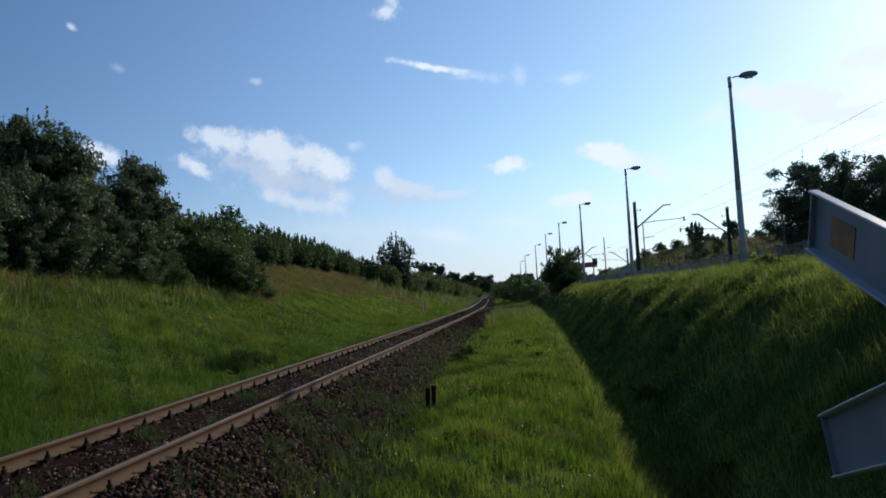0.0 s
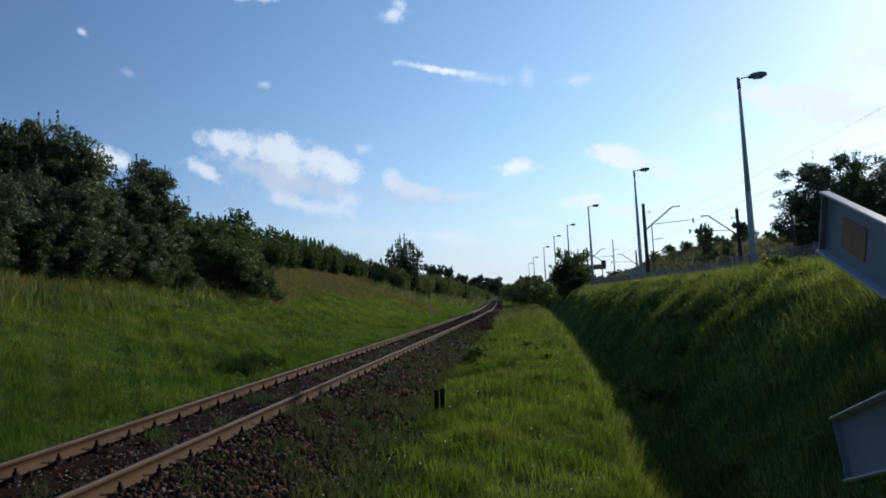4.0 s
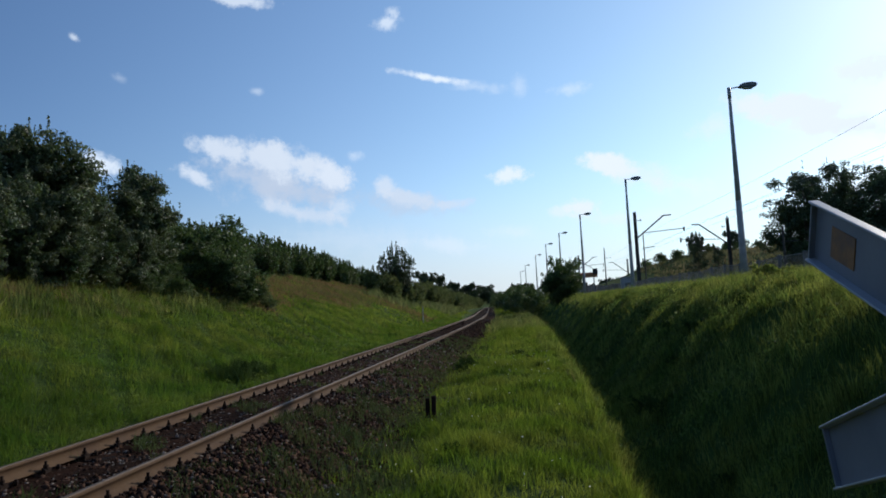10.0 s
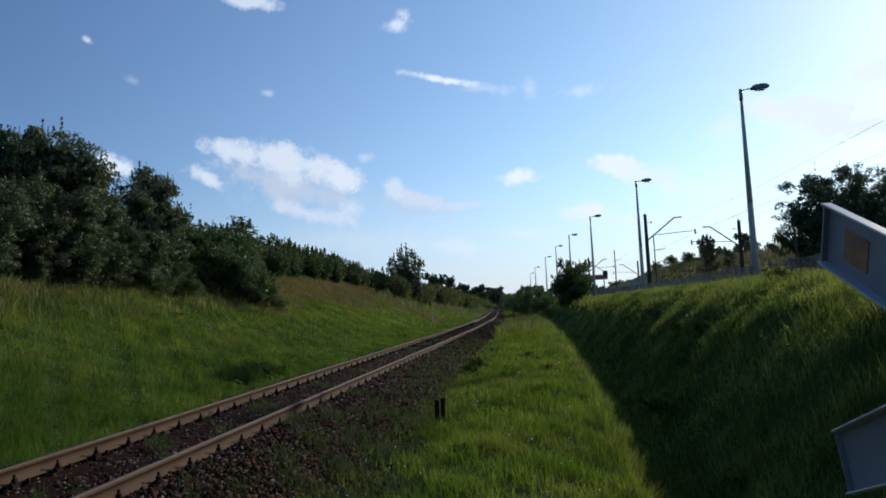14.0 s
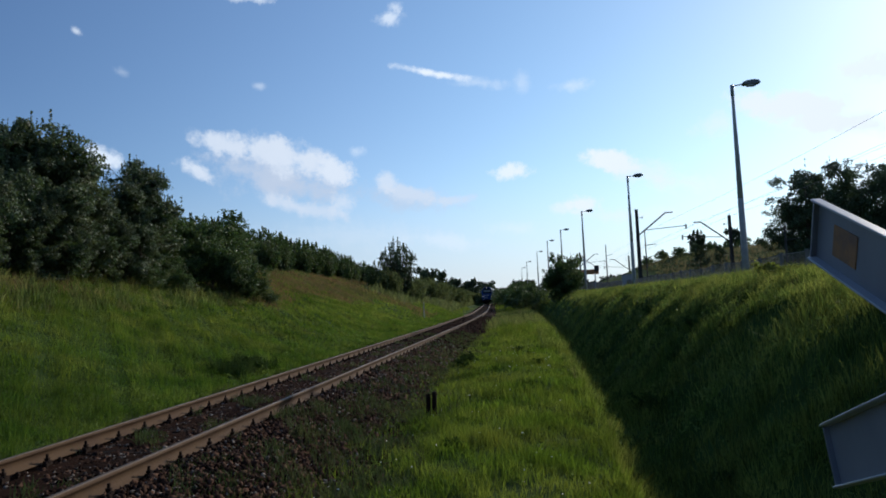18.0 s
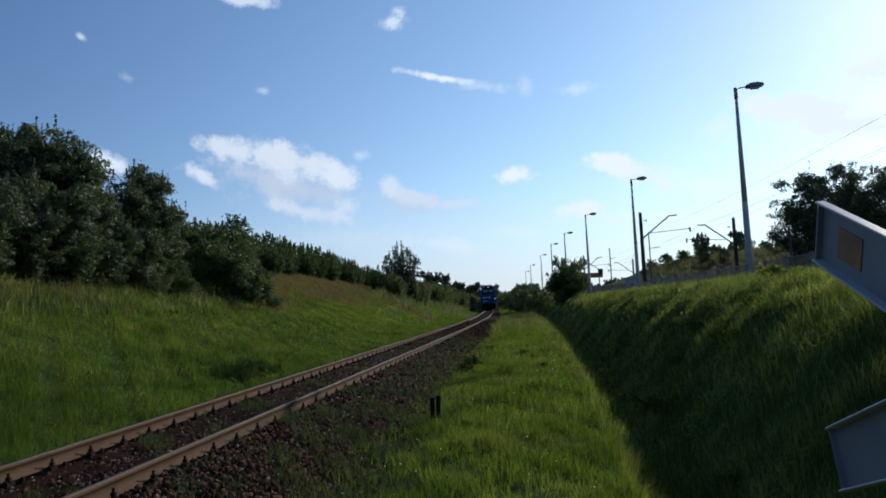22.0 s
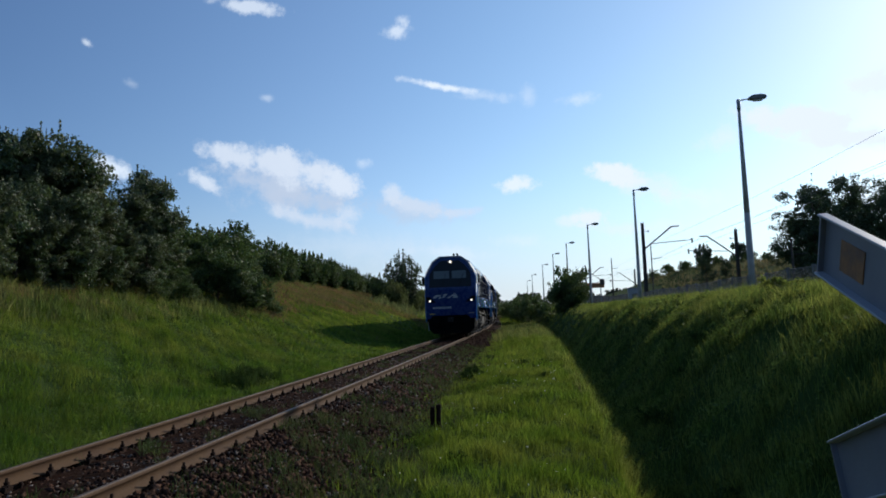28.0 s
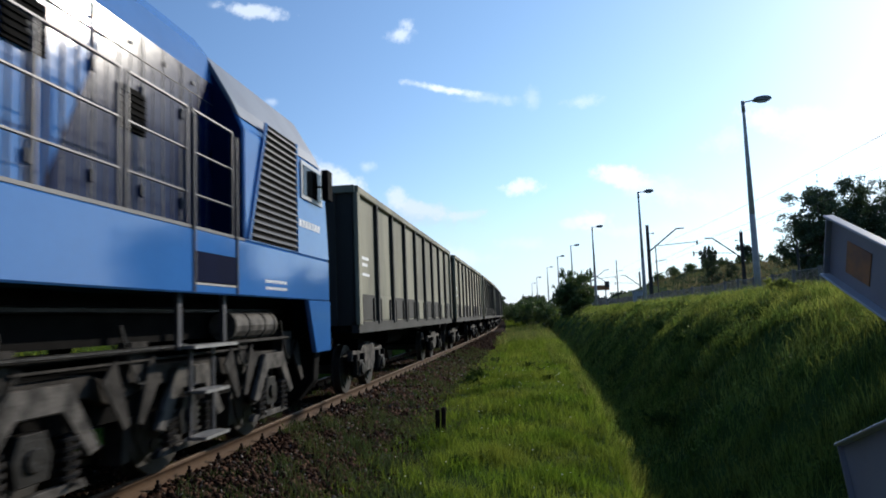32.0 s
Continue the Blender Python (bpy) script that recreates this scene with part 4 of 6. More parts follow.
def build_trees():
    big = [plant("hedge_tree", 100 + i, 5.4, 1.5, 20000, 0.062, M["leaf"], "dense dark green hedgerow tree on the grassy bank", "tree", "trees of the bank hedge", limbs=18, low=0.05, spiky=0.4, sprigs=8.0, up=2.1, sub=8) for i in range(4)]
    spots = []
    r = random.Random(2)
    for y, u, k in (
            (20.5, -13.5, 0.76), (21.1, -13, 0.79), (20.9, -12.2, 0.8), (22.0, -12.4, 0.88), (22.2, -12.0, 0.92), (22.5, -11.6, 0.86), (23.7, -12.2, 0.72), (26.4, -11.2, 0.62), (26.9, -11.5, 0.90), (27.8, -11.8, 0.81),
            (27.3, -11.2, 0.7), (18.9, -10.8, 0.53), (19.6, -10.4, 0.54), (20.7, -10.2, 0.58), (22.6, -10.6, 0.6), (24.0, -10.4, 0.51), (25.1, -10.2, 0.47), (17.5, -10.5, 0.56), (26.2, -12.5, 0.55),
            (17.0, -13.5, 0.70), (14.0, -13.5, 0.7), (10.0, -14.5, 0.7), (24.5, -15.0, 0.66), (28.0, -15.0, 0.56)):
        spots.append((y, u, k))
    spread(big, spots, 3)
    shrub = [plant("shrub", 200 + i, 3.0, 1.6, 7000, 0.066, M["leaf_b"], "leafy green shrub growing on the bank", "shrub", "shrubs on the banks", limbs=13, low=0.04, spiky=0.45, sprigs=6.0, up=1.3) for i in range(3)]
    spots = [(31.3, -12.5, 0.95), (33.9, -13.0, 0.95), (32.2, -11.5, 0.95), (36.5, -12.5, 1.12), (40.7, -13.5, 1.0), (29.8, -10.5, 0.74), (29.9, -9.6, 0.78), (30.4, -9.0, 0.72), (30.5, -8.5, 0.64),
             (30.6, -8.0, 0.42), (27.0, -10.2, 0.46), (24.6, -9.6, 0.33), (26.0, -9.2, 0.32), (31.5, -7.5, 0.24), (38.0, -14.5, 0.9), (43.5, -15.0, 0.85)]
    rows = []
    y = 43.0
    while y < 125:
        rows.append((y, -15.6 + r.uniform(-0.9, 0.9), r.uniform(0.62, 1.12)))
        rows.append((y + 1.2, -17.4 + r.uniform(-0.9, 0.9), r.uniform(0.8, 1.16)))
        y += r.uniform(1.7, 2.6)
    saplings = [plant("sapling_thicket", 230 + i, 3.1, 1.25, 6000, 0.075, M["leaf_b"], "dense thicket of upright saplings along the bank top", "shrub", "sapling thickets", stems=19, crown=0.55) for i in range(4)]
    spread(saplings, rows, 24)
    low = []
    y = 76.0
    while y < 240:
        for _ in range(2 if y < 120 else 3):
            low.append((y, r.uniform(-10, -3.8) if y > 195 else r.uniform(-12, -4.4) if y > 92 else r.uniform(-12, -7.5), r.uniform(0.75, 1.3)))
        y += r.uniform(2.2, 3.6)
    for y, u, k in ((150, 4.6, 1.3), (160, 4.2, 1.4), (172, 4.0, 1.4), (184, 3.9, 1.45), (196, 3.9, 1.45), (208, 4.2, 1.5), (220, 4.5, 1.5), (232, 5.0, 1.5), (245, 5.4, 1.5), (84, 6.4, 1.2), (88, 5.4, 1.15), (92, 5.0, 1.1), (96, 6.4, 1.4), (101, 5.0, 1.2), (104, 5.6, 1.2), (108, 6.2, 1.35), (116, 5.8, 1.1), (126, 6.6, 1.2), (138, 6.0, 1.2), (152, 6.5, 1.3), (170, 6.0, 1.4), (190, 6.5, 1.4), (210, 6.0, 1.4)):
        spots.append((y, u, k))
    spots += [(113 + (i % 3) * 2, 26 + i * 0.85, 0.36 + 0.06 * (i * 3 % 5)) for i in range(38)]
    spread(shrub, spots, 4)
    scrub = [plant("scrub_bush", 250 + i, 3.0, 1.5, 5600, 0.085, M["scrub"], "green scrub growing down to the line", "shrub", "scrub along the line", stems=17, low=0.02, crown=0.5) for i in range(3)]
    spread(scrub, low, 14)
    for x, y, w, k in ((8.5, 72.3, 1.05, 1.58), (9.3, 73.6, 0.98, 1.4), (8.8, 72.0, 1.2, 0.95), (8.0, 72.6, 0.9, 1.1)):
        place(copy_thing(shrub[1], pose(0, 0, 0)), x, y, 70 * k, (w, w, k))
    small = plant("young_tree", 301, 7.0, 2.35, 30000, 0.085, M["leaf_far"], "young bushy tree standing clear of the hedge", "tree", "", stems=46, low=0.04, crown=0.36)
    place(small, -10.6, 81.5, 40, (1.0, 1.0, 0.98))
    lone = plant("mound_tree", 311, 3.7, 1.5, 8000, 0.12, M["leaf_far"], "small dark tree on top of the dry mound", "tree", "", stems=22, low=0.05, crown=0.34)
    place(lone, 34.6 + float(mid_x(114)), 114, 10, (1.0, 1.0, 1.0))
    tall = [plant("platform_tree", 400 + i, 11.0, 3.2, 16000, 0.110, M["leaf_far"], "tall dark tree behind the platform fence", "tree", "trees behind the platforms", limbs=22, low=0.14, spiky=0.3, sprigs=0.6, puff=0.84, up=1.6) for i in range(2)]
    spread(tall, [(74.7, 32.8, 0.68), (73.7, 34.0, 1.04), (77.3, 36.8, 1.08), (77.4, 39.4, 1.0), (80.4, 42.4, 0.92), (82.6, 45.4, 1.04), (84.8, 48.4, 1.1), (92, 28.4, 0.36), (94, 31.5, 0.28), (86, 51.5, 1.05)], 6)
    back = [plant("far_tree", 500 + i, 9.0, 3.4, 3600, 0.30, M["leaf_far"], "skyline tree, copied too as an unseen screen behind the viewer", "tree", "trees on the skyline", limbs=13, low=0.08, spiky=0.4) for i in range(2)]
    spots = []
    for i in range(34):
        a = -14 + i * 0.75 + r.uniform(-0.3, 0.3)
        d = r.uniform(235, 330)
        spots.append((d * math.cos(radians(a)), EYE[0] + d * math.sin(radians(a)) - float(mid_x(d * math.cos(radians(a)))), r.uniform(0.45, 0.85)))
    spots += [(170, -15, 0.85), (174, -11.5, 0.8), (250, 7.0, 0.9)]
    spots += [(284 + 5 * (i % 3), -5.5 - 2.4 * i, 0.60 + 0.1 * (i % 4)) for i in range(9)]
    spots += [(262 + 7 * i, 6.2 + 0.3 * (i % 3), 0.7 + 0.1 * (i % 4)) for i in range(9)]
    spread(back, [q for q in spots if abs(q[1]) > 5], 8)
    # unseen trees added behind the viewer to cut fill light and darken reflections
    for i in range(15):
        place(copy_thing(back[i % 2], pose(0, 0, 0)), -24 + i * 4.2, -19 - 3 * (i % 3), 77 * i, 1.0 + 0.1 * (i % 3))
    for i, (y, u, k) in enumerate(((120, 40, 0.5), (126, 52, 0.5), (118, 62, 0.55), (130, 34, 0.4), (140, 28, 0.4), (150, 22, 0.4))):
        place(copy_thing(back[i % 2], pose(0, 0, 0)), u, y, 50 * i, k)


build_trees()
build_grass()
build_weeds()

# ---------------------------------------------------------------- lamps, masts, fence, sign


def street_lamp():
    root = empty("platform_lamp", "tall tapered concrete lamp post with one sideways luminaire", "lamp post", "platform lamps")
    bm = bmesh.new()
    tube(bm, (0, 0, -0.4), (0, 0, 3.4), 0.15, 12, 0.118)
    tube(bm, (0, 0, 3.4), (0, 0, 8.05), 0.118, 12, 0.055)
    part("pole", bm, M["concrete"], root, smooth=True)
    bm = bmesh.new()
    tube(bm, (0, 0, 7.75), (0, 0, 8.22), 0.075, 10)
    tube(bm, (0, 0, 8.17), (0.52, 0, 8.24), 0.028, 8)
    part("arm", bm, M["grey_metal"], root, "galvanised steel arm", smooth=True)
    head = bmesh.new()
    prism(head, [(0.40, 8.19), (0.52, 8.16), (1.00, 8.17), (1.14, 8.22), (1.10, 8.33), (0.92, 8.38), (0.60, 8.36), (0.42, 8.29)], -0.14, 0.14)
    h = part("luminaire", head, M["lamp_head"], root, "grey oval luminaire", bevel=0.03)
    bm = bmesh.new()
    prism(bm, [(0.56, 8.175), (0.62, 8.11), (0.94, 8.11), (1.02, 8.175)], -0.10, 0.10)
    part("bowl", bm, M["lamp_glass"], h, bevel=0.02)
    return root


def build_lamps():
    first = street_lamp()
    spots = [(29.7, 13.6), (51.3, 12.5), (71.4, 11.2), (91.5, 10.8), (111, 10.6), (132, 10.3), (164, 9.9), (196, 9.9)]
    for i, (y, u) in enumerate(spots):
        x = u + float(mid_x(y))
        m = pose(x, y, float(ground_z(x, y)) + 0.09, 0, 0, 8 * (i % 2))
        if i == 0:
            first.matrix_basis = m
        else:
            copy_thing(first, m)


def catenary_mast(side, lift):
    """A lattice-like steel mast; its bracket reaches to the given side."""
    root = empty("catenary_mast", "dark steel catenary mast with a raked bracket arm", "mast", "catenary masts")
    bm = bmesh.new()
    for a in (-1, 1):
        for b in (-1, 1):
            tube(bm, (a * 0.17, b * 0.13, -0.3), (a * 0.11, b * 0.09, 8.0 + lift), 0.045, 5)
    for i in range(16):
        z = 0.2 + i * 0.48
        w = 0.17 - 0.06 * z / 8
        tube(bm, (-w, 0.11, z), (w, 0.11, z + 0.4), 0.022, 4)
        tube(bm, (w, -0.11, z), (-w, -0.11, z + 0.4), 0.022, 4)
    box(bm, -0.10, 0.10, -0.08, 0.08, 0.0, 7.9 + lift)
    part("mast_body", bm, M["mast"], root)
    bm = bmesh.new()
    tube(bm, (side * 0.1, 0, 5.05 + lift), (side * 3.1, 0, 7.4 + lift), 0.075, 6)
    tube(bm, (side * 3.1, 0, 7.4 + lift), (side * 3.9, 0, 7.42 + lift), 0.065, 6)
    part("bracket", bm, M["mast"], root, "raked tubular cantilever")
    bm = bmesh.new()
    tube(bm, (side * 0.8, 0, 5.6 + lift), (side * 5.2, 0, 5.85 + lift), 0.04, 5)
    tube(bm, (side * 5.2, 0, 6.0 + lift), (side * 5.2, 0, 5.5 + lift), 0.09, 6)
    part("steady_arm", bm, M["mast"], root)
    bm = bmesh.new()
    tube(bm, (side * 0.05, 0, 7.0 + lift), (side * 0.7, 0, 7.0 + lift), 0.03, 5)
    tube(bm, (side * 0.6, 0, 6.9 + lift), (side * 0.6, 0, 7.12 + lift), 0.06, 6)
    part("insulator", bm, M["concrete"], root)
    return root


def build_masts():
    a = catenary_mast(1, 0.9)
    b = catenary_mast(-1, -0.4)
    for k, (ob, spots) in enumerate(((a, [(78, 17.2), (150, 16.5)]), (b, [(80, 27.6), (152, 27.0)]))):
        for i, (y, x) in enumerate(spots):
            m = pose(x, y, float(ground_z(x, y)) - 0.1)
            if i == 0:
                ob.matrix_basis = m
            else:
                copy_thing(ob, m)
    # wires over the other line
    for x, z, sag in ((20.6, 9.0, 0.8), (21.6, 7.7, 0.12), (24.6, 9.0, 0.8), (23.2, 7.7, 0.12)):
        bm = bmesh.new()
        pipe(bm, [(x, y0 + 10 * j, z + 0.2 - sag * 2 * (j / 7) * (1 - j / 7)) for y0 in (10, 80, 150) for j in range(7)] + [(x, 220, z + 0.2)], 0.008, 4)
        tagged(part("overhead_wire", bm, M["wire"]), "thin overhead line wire strung between the masts", "wire", "overhead wires")
    # slim posts further on
    def slim(name, label, x, y, h, r):
        root = empty(name, label, "post", "slim posts by the platform")
        bm = bmesh.new()
        tube(bm, (0, 0, -0.2), (0, 0, h), r, 8, r * 0.7)
        part("post", bm, M["mast"], root)
        bm = bmesh.new()
        tube(bm, (-0.1, 0, h * 0.72), (0.9, 0, h * 0.74), 0.03, 5)
        part("crossarm", bm, M["mast"], root)
        root.matrix_basis = pose(x, y, float(ground_z(x, y)))
    slim("signal_post", "slim dark post with a short crossarm", 15.2, 62.0, 5.2, 0.06)
    slim("signal_post", "slim dark post behind the bushes", 16.2, 100.0, 5.6, 0.09)
    slim("fence_lamp", "slim pale concrete post behind the fence", 20.4, 44.0, 3.4, 0.09)
    # platform board
    root = empty("platform_sign", "small station name board on a bent pipe frame", "sign")
    bm = bmesh.new()
    tube(bm, (-0.9, 0, -0.2), (-0.9, 0, 3.2), 0.05, 6)
    tube(bm, (-0.9, 0, 3.2), (-0.4, 0, 3.65), 0.05, 6)
    tube(bm, (-0.4, 0, 3.65), (0.9, 0, 2.7), 0.04, 6)
    tube(bm, (0.8, 0, -0.2), (0.8, 0, 2.0), 0.07, 6)
    part("frame", bm, M["grey_metal"], root)
    bm = bmesh.new()
    box(bm, -0.85, 1.25, -0.06, 0.06, 1.75, 2.35)
    part("board", bm, M["sticker"], root, "brownish board")
    bm = bmesh.new()
    box(bm, 0.72, 1.28, -0.16, 0.16, 2.1, 2.8)
    part("hood", bm, M["mast"], root, bevel=0.03)
    x, y = 12.3, 86.0
    root.matrix_basis = pose(x, y, float(ground_z(x, y)) + 0.25)
    # relay hut
    root = empty("relay_cabinet", "pale grey trackside equipment cabinet", "cabinet")
    bm = bmesh.new()
    box(bm, -0.55, 0.55, -0.4, 0.4, -0.5, 1.15)
    part("cabinet_body", bm, M["hut"], root, bevel=0.02)
    bm = bmesh.new()
    box(bm, -0.62, 0.62, -0.48, 0.48, 1.15, 1.24)
    part("cabinet_roof", bm, M["grey_metal"], root, bevel=0.02)
    x, y = 14.4, 68.0
    root.matrix_basis = pose(x, y, float(ground_z(x, y)) + 0.3)


def build_fence():
    root = empty("platform_fence", "low grey fence of concrete posts and mesh panels", "fence")
    bm = bmesh.new()
    box(bm, -0.06, 0.06, -0.06, 0.06, -0.3, 1.0)
    bmesh.ops.bevel(bm, geom=bm.edges[:], offset=0.012, segments=1, affect="EDGES")
    post = bpy.data.meshes.new("fence_post")
    bm.to_mesh(post)
    bm.free()
    post.materials.append(M["fence"])
    bm = bmesh.new()
    for z in (0.08, 0.5, 0.92):
        tube(bm, (0, 0.06, z), (0, 2.44, z), 0.014, 4)
    for i in range(24):
        tube(bm, (0, 0.08 + i * 0.1, 0.03), (0, 0.08 + i * 0.1, 0.95), 0.009, 3)
    box(bm, -0.025, 0.025, 0.06, 2.44, -0.2, 0.10)
    panel = bpy.data.meshes.new("mesh_panel")
    bm.to_mesh(panel)
    bm.free()
    panel.materials.append(M["fence"])
    y = 16.0
    while y < 112:
        x, x2 = 14.6 + float(mid_x(y)), 14.6 + float(mid_x(y + 2.5))
        z, z2 = float(ground_z(x, y)), float(ground_z(x2, y + 2.5))
        shared("fence_post", post, root, pose(x, y, z))
        shared("mesh_panel", panel, root, pose(x, y, z, math.degrees(math.atan2(z2 - z, 2.5)), 0, math.degrees(math.atan2(x - x2, 2.5))))
        y += 2.5


def build_cross():
    """The back of a level-crossing cross that stands beside the eye, seen at the tips of two arms."""
    root = empty("crossing_sign", "back of a grey metal level crossing cross on its post", "sign")
    for tilt in (20, -20):
        bm = bmesh.new()
        box(bm, 0.0, 0.006, -0.84, 0.84, -0.077, 0.077)
        plate = part("cross_arm", bm, M["sign_back"], root, "grey sheet-metal cross arm")
        plate.matrix_basis = pose(0, 0, 0, tilt, 0, 0) if tilt > 0 else pose(0.012, 0.043, -0.014, tilt, 0, 0)
        for z in (-1, 1):
            bm = bmesh.new()
            prism(bm, [(-0.022, z * 0.078 - 0.003), (0.004, z * 0.077 - 0.004), (0.004, z * 0.077 + 0.004), (-0.022, z * 0.078 + 0.003)], -0.845, 0.845)
            part("rim", bm, M["sign_edge"], plate, "folded pale rim", bevel=0.002)
        for yy in (-1, 1):
            bm = bmesh.new()
            box(bm, -0.014, 0.003, yy * 0.842 - 0.003, yy * 0.842 + 0.003, -0.078, 0.078)
            part("end_rim", bm, M["sign_back"], plate)
        if tilt > 0:
            bm = bmesh.new()
            box(bm, -0.0022, 0.0, 0.625, 0.745, -0.042, 0.036)
            part("sticker", bm, M["sticker"], plate, "faded orange square sticker")
    bm = bmesh.new()
    tube(bm, (0.05, 0, -2.2), (0.05, 0, 0.5), 0.030, 12)
    part("post", bm, M["grey_metal"], root, "galvanised round post", smooth=True)
    bm = bmesh.new()
    for z in (-0.05, 0.05):
        tube(bm, (0.05, 0, z - 0.015), (0.05, 0, z + 0.015), 0.036, 12)
    part("clamp", bm, M["grey_metal"], root)
    root.matrix_basis = pose(5.284, 1.10, 1.246)


def build_stub():
    """A pair of cut-off dark posts at the ballast's edge."""
    root = empty("marker_stub", "two short dark wooden marker stubs at the ballast edge", "marker post")
    for dx, h in ((-0.045, 0.47), (0.045, 0.50)):
        bm = bmesh.new()
        tube(bm, (dx, 0, -0.15), (dx, 0.01, h), 0.040, 8, 0.037)
        part("stub", bm, M["clip"], root, bevel=0.006)
    root.matrix_basis = pose(3.03, 10.3, -0.45, 0, 2, 10)
    # a slender white-grey peg by the far bank
    for x, y, h in ((-3.95, 57.0, 1.35),):
        bm = bmesh.new()
        tube(bm, (0, 0, -0.2), (0, 0, h), 0.05, 8, 0.045)
        p = part("trackside_peg", bm, M["concrete"], None)
        tagged(p, "thin grey concrete peg beside the track", "marker post")
        p.matrix_basis = pose(x, y, float(ground_z(x, y)))


build_lamps()
build_masts()
build_fence()
build_cross()
build_stub()

# ---------------------------------------------------------------- the train
def arch(poly):
    """Draws the cab's outline in above the window line."""
    return [(x * (1 - 0.10 * min(1.0, max(0.0, (z - 3.5) / 0.6))), z) for x, z in poly]


BODY = arch([(-1.475, 2.28), (1.475, 2.28), (1.475, 3.52), (1.41, 3.82), (1.15, 4.35), (0.69, 4.65), (-0.69, 4.65), (-1.15, 4.35), (-1.41, 3.82), (-1.475, 3.52)])
HOOD = [(-1.10, 2.28), (1.10, 2.28), (1.10, 4.05), (1.06, 4.36), (0.90, 4.58), (0.58, 4.69), (-0.58, 4.69), (-0.90, 4.58), (-1.06, 4.36), (-1.10, 4.05)]


def rake(verts, face_y, sign):
    """Leans the cab's front back above the window sill."""
    for v in verts:
        if abs(v.co.y - face_y) < 0.06 and v.co.z > 2.75:
            v.co.y += -sign * (v.co.z - 2.75) * 0.20


def shrink(poly, d):
    return [(x * (1 - d / 1.475), 2.28 + (z - 2.28) * (1 - d / 2.2)) for x, z in poly]


def wheel_pair(parent, y, radius, name="wheelset"):
    bm = bmesh.new()
    tube(bm, (-0.80, 0, 0), (0.80, 0, 0), 0.085, 10)
    ws = part(name, bm, M["tyre"], parent)
    for s in (-1, 1):
        bm = bmesh.new()
        tube(bm, (s * 0.69, 0, 0), (s * 0.82, 0, 0), radius, 32)
        tube(bm, (s * 0.665, 0, 0), (s * 0.69, 0, 0), radius + 0.028, 32)
        tube(bm, (s * 0.82, 0, 0), (s * 0.835, 0, 0), radius * 0.80, 24)
        for k in range(6):
            a = k * math.pi / 3
            tube(bm, (s * 0.835, math.cos(a) * radius * 0.5, math.sin(a) * radius * 0.5), (s * 0.85, math.cos(a) * radius * 0.5, math.sin(a) * radius * 0.5), 0.05, 8)
        tube(bm, (s * 0.83, 0, 0), (s * 0.90, 0, 0), radius * 0.27, 16)
        part("wheel", bm, M["tyre"], ws)
    ws.matrix_basis = pose(0, y, radius)
    return ws


def side_prism(parent, name, poly, s, x0, x1, material, label="", bevel=0.0):
    """A plate on side s: an outline (y, z) between the widths x0 and x1."""
    bm = bmesh.new()
    prism(bm, poly, min(s * x0, s * x1), max(s * x0, s * x1), "x")
    return part(name, bm, material, parent, label, bevel=bevel)


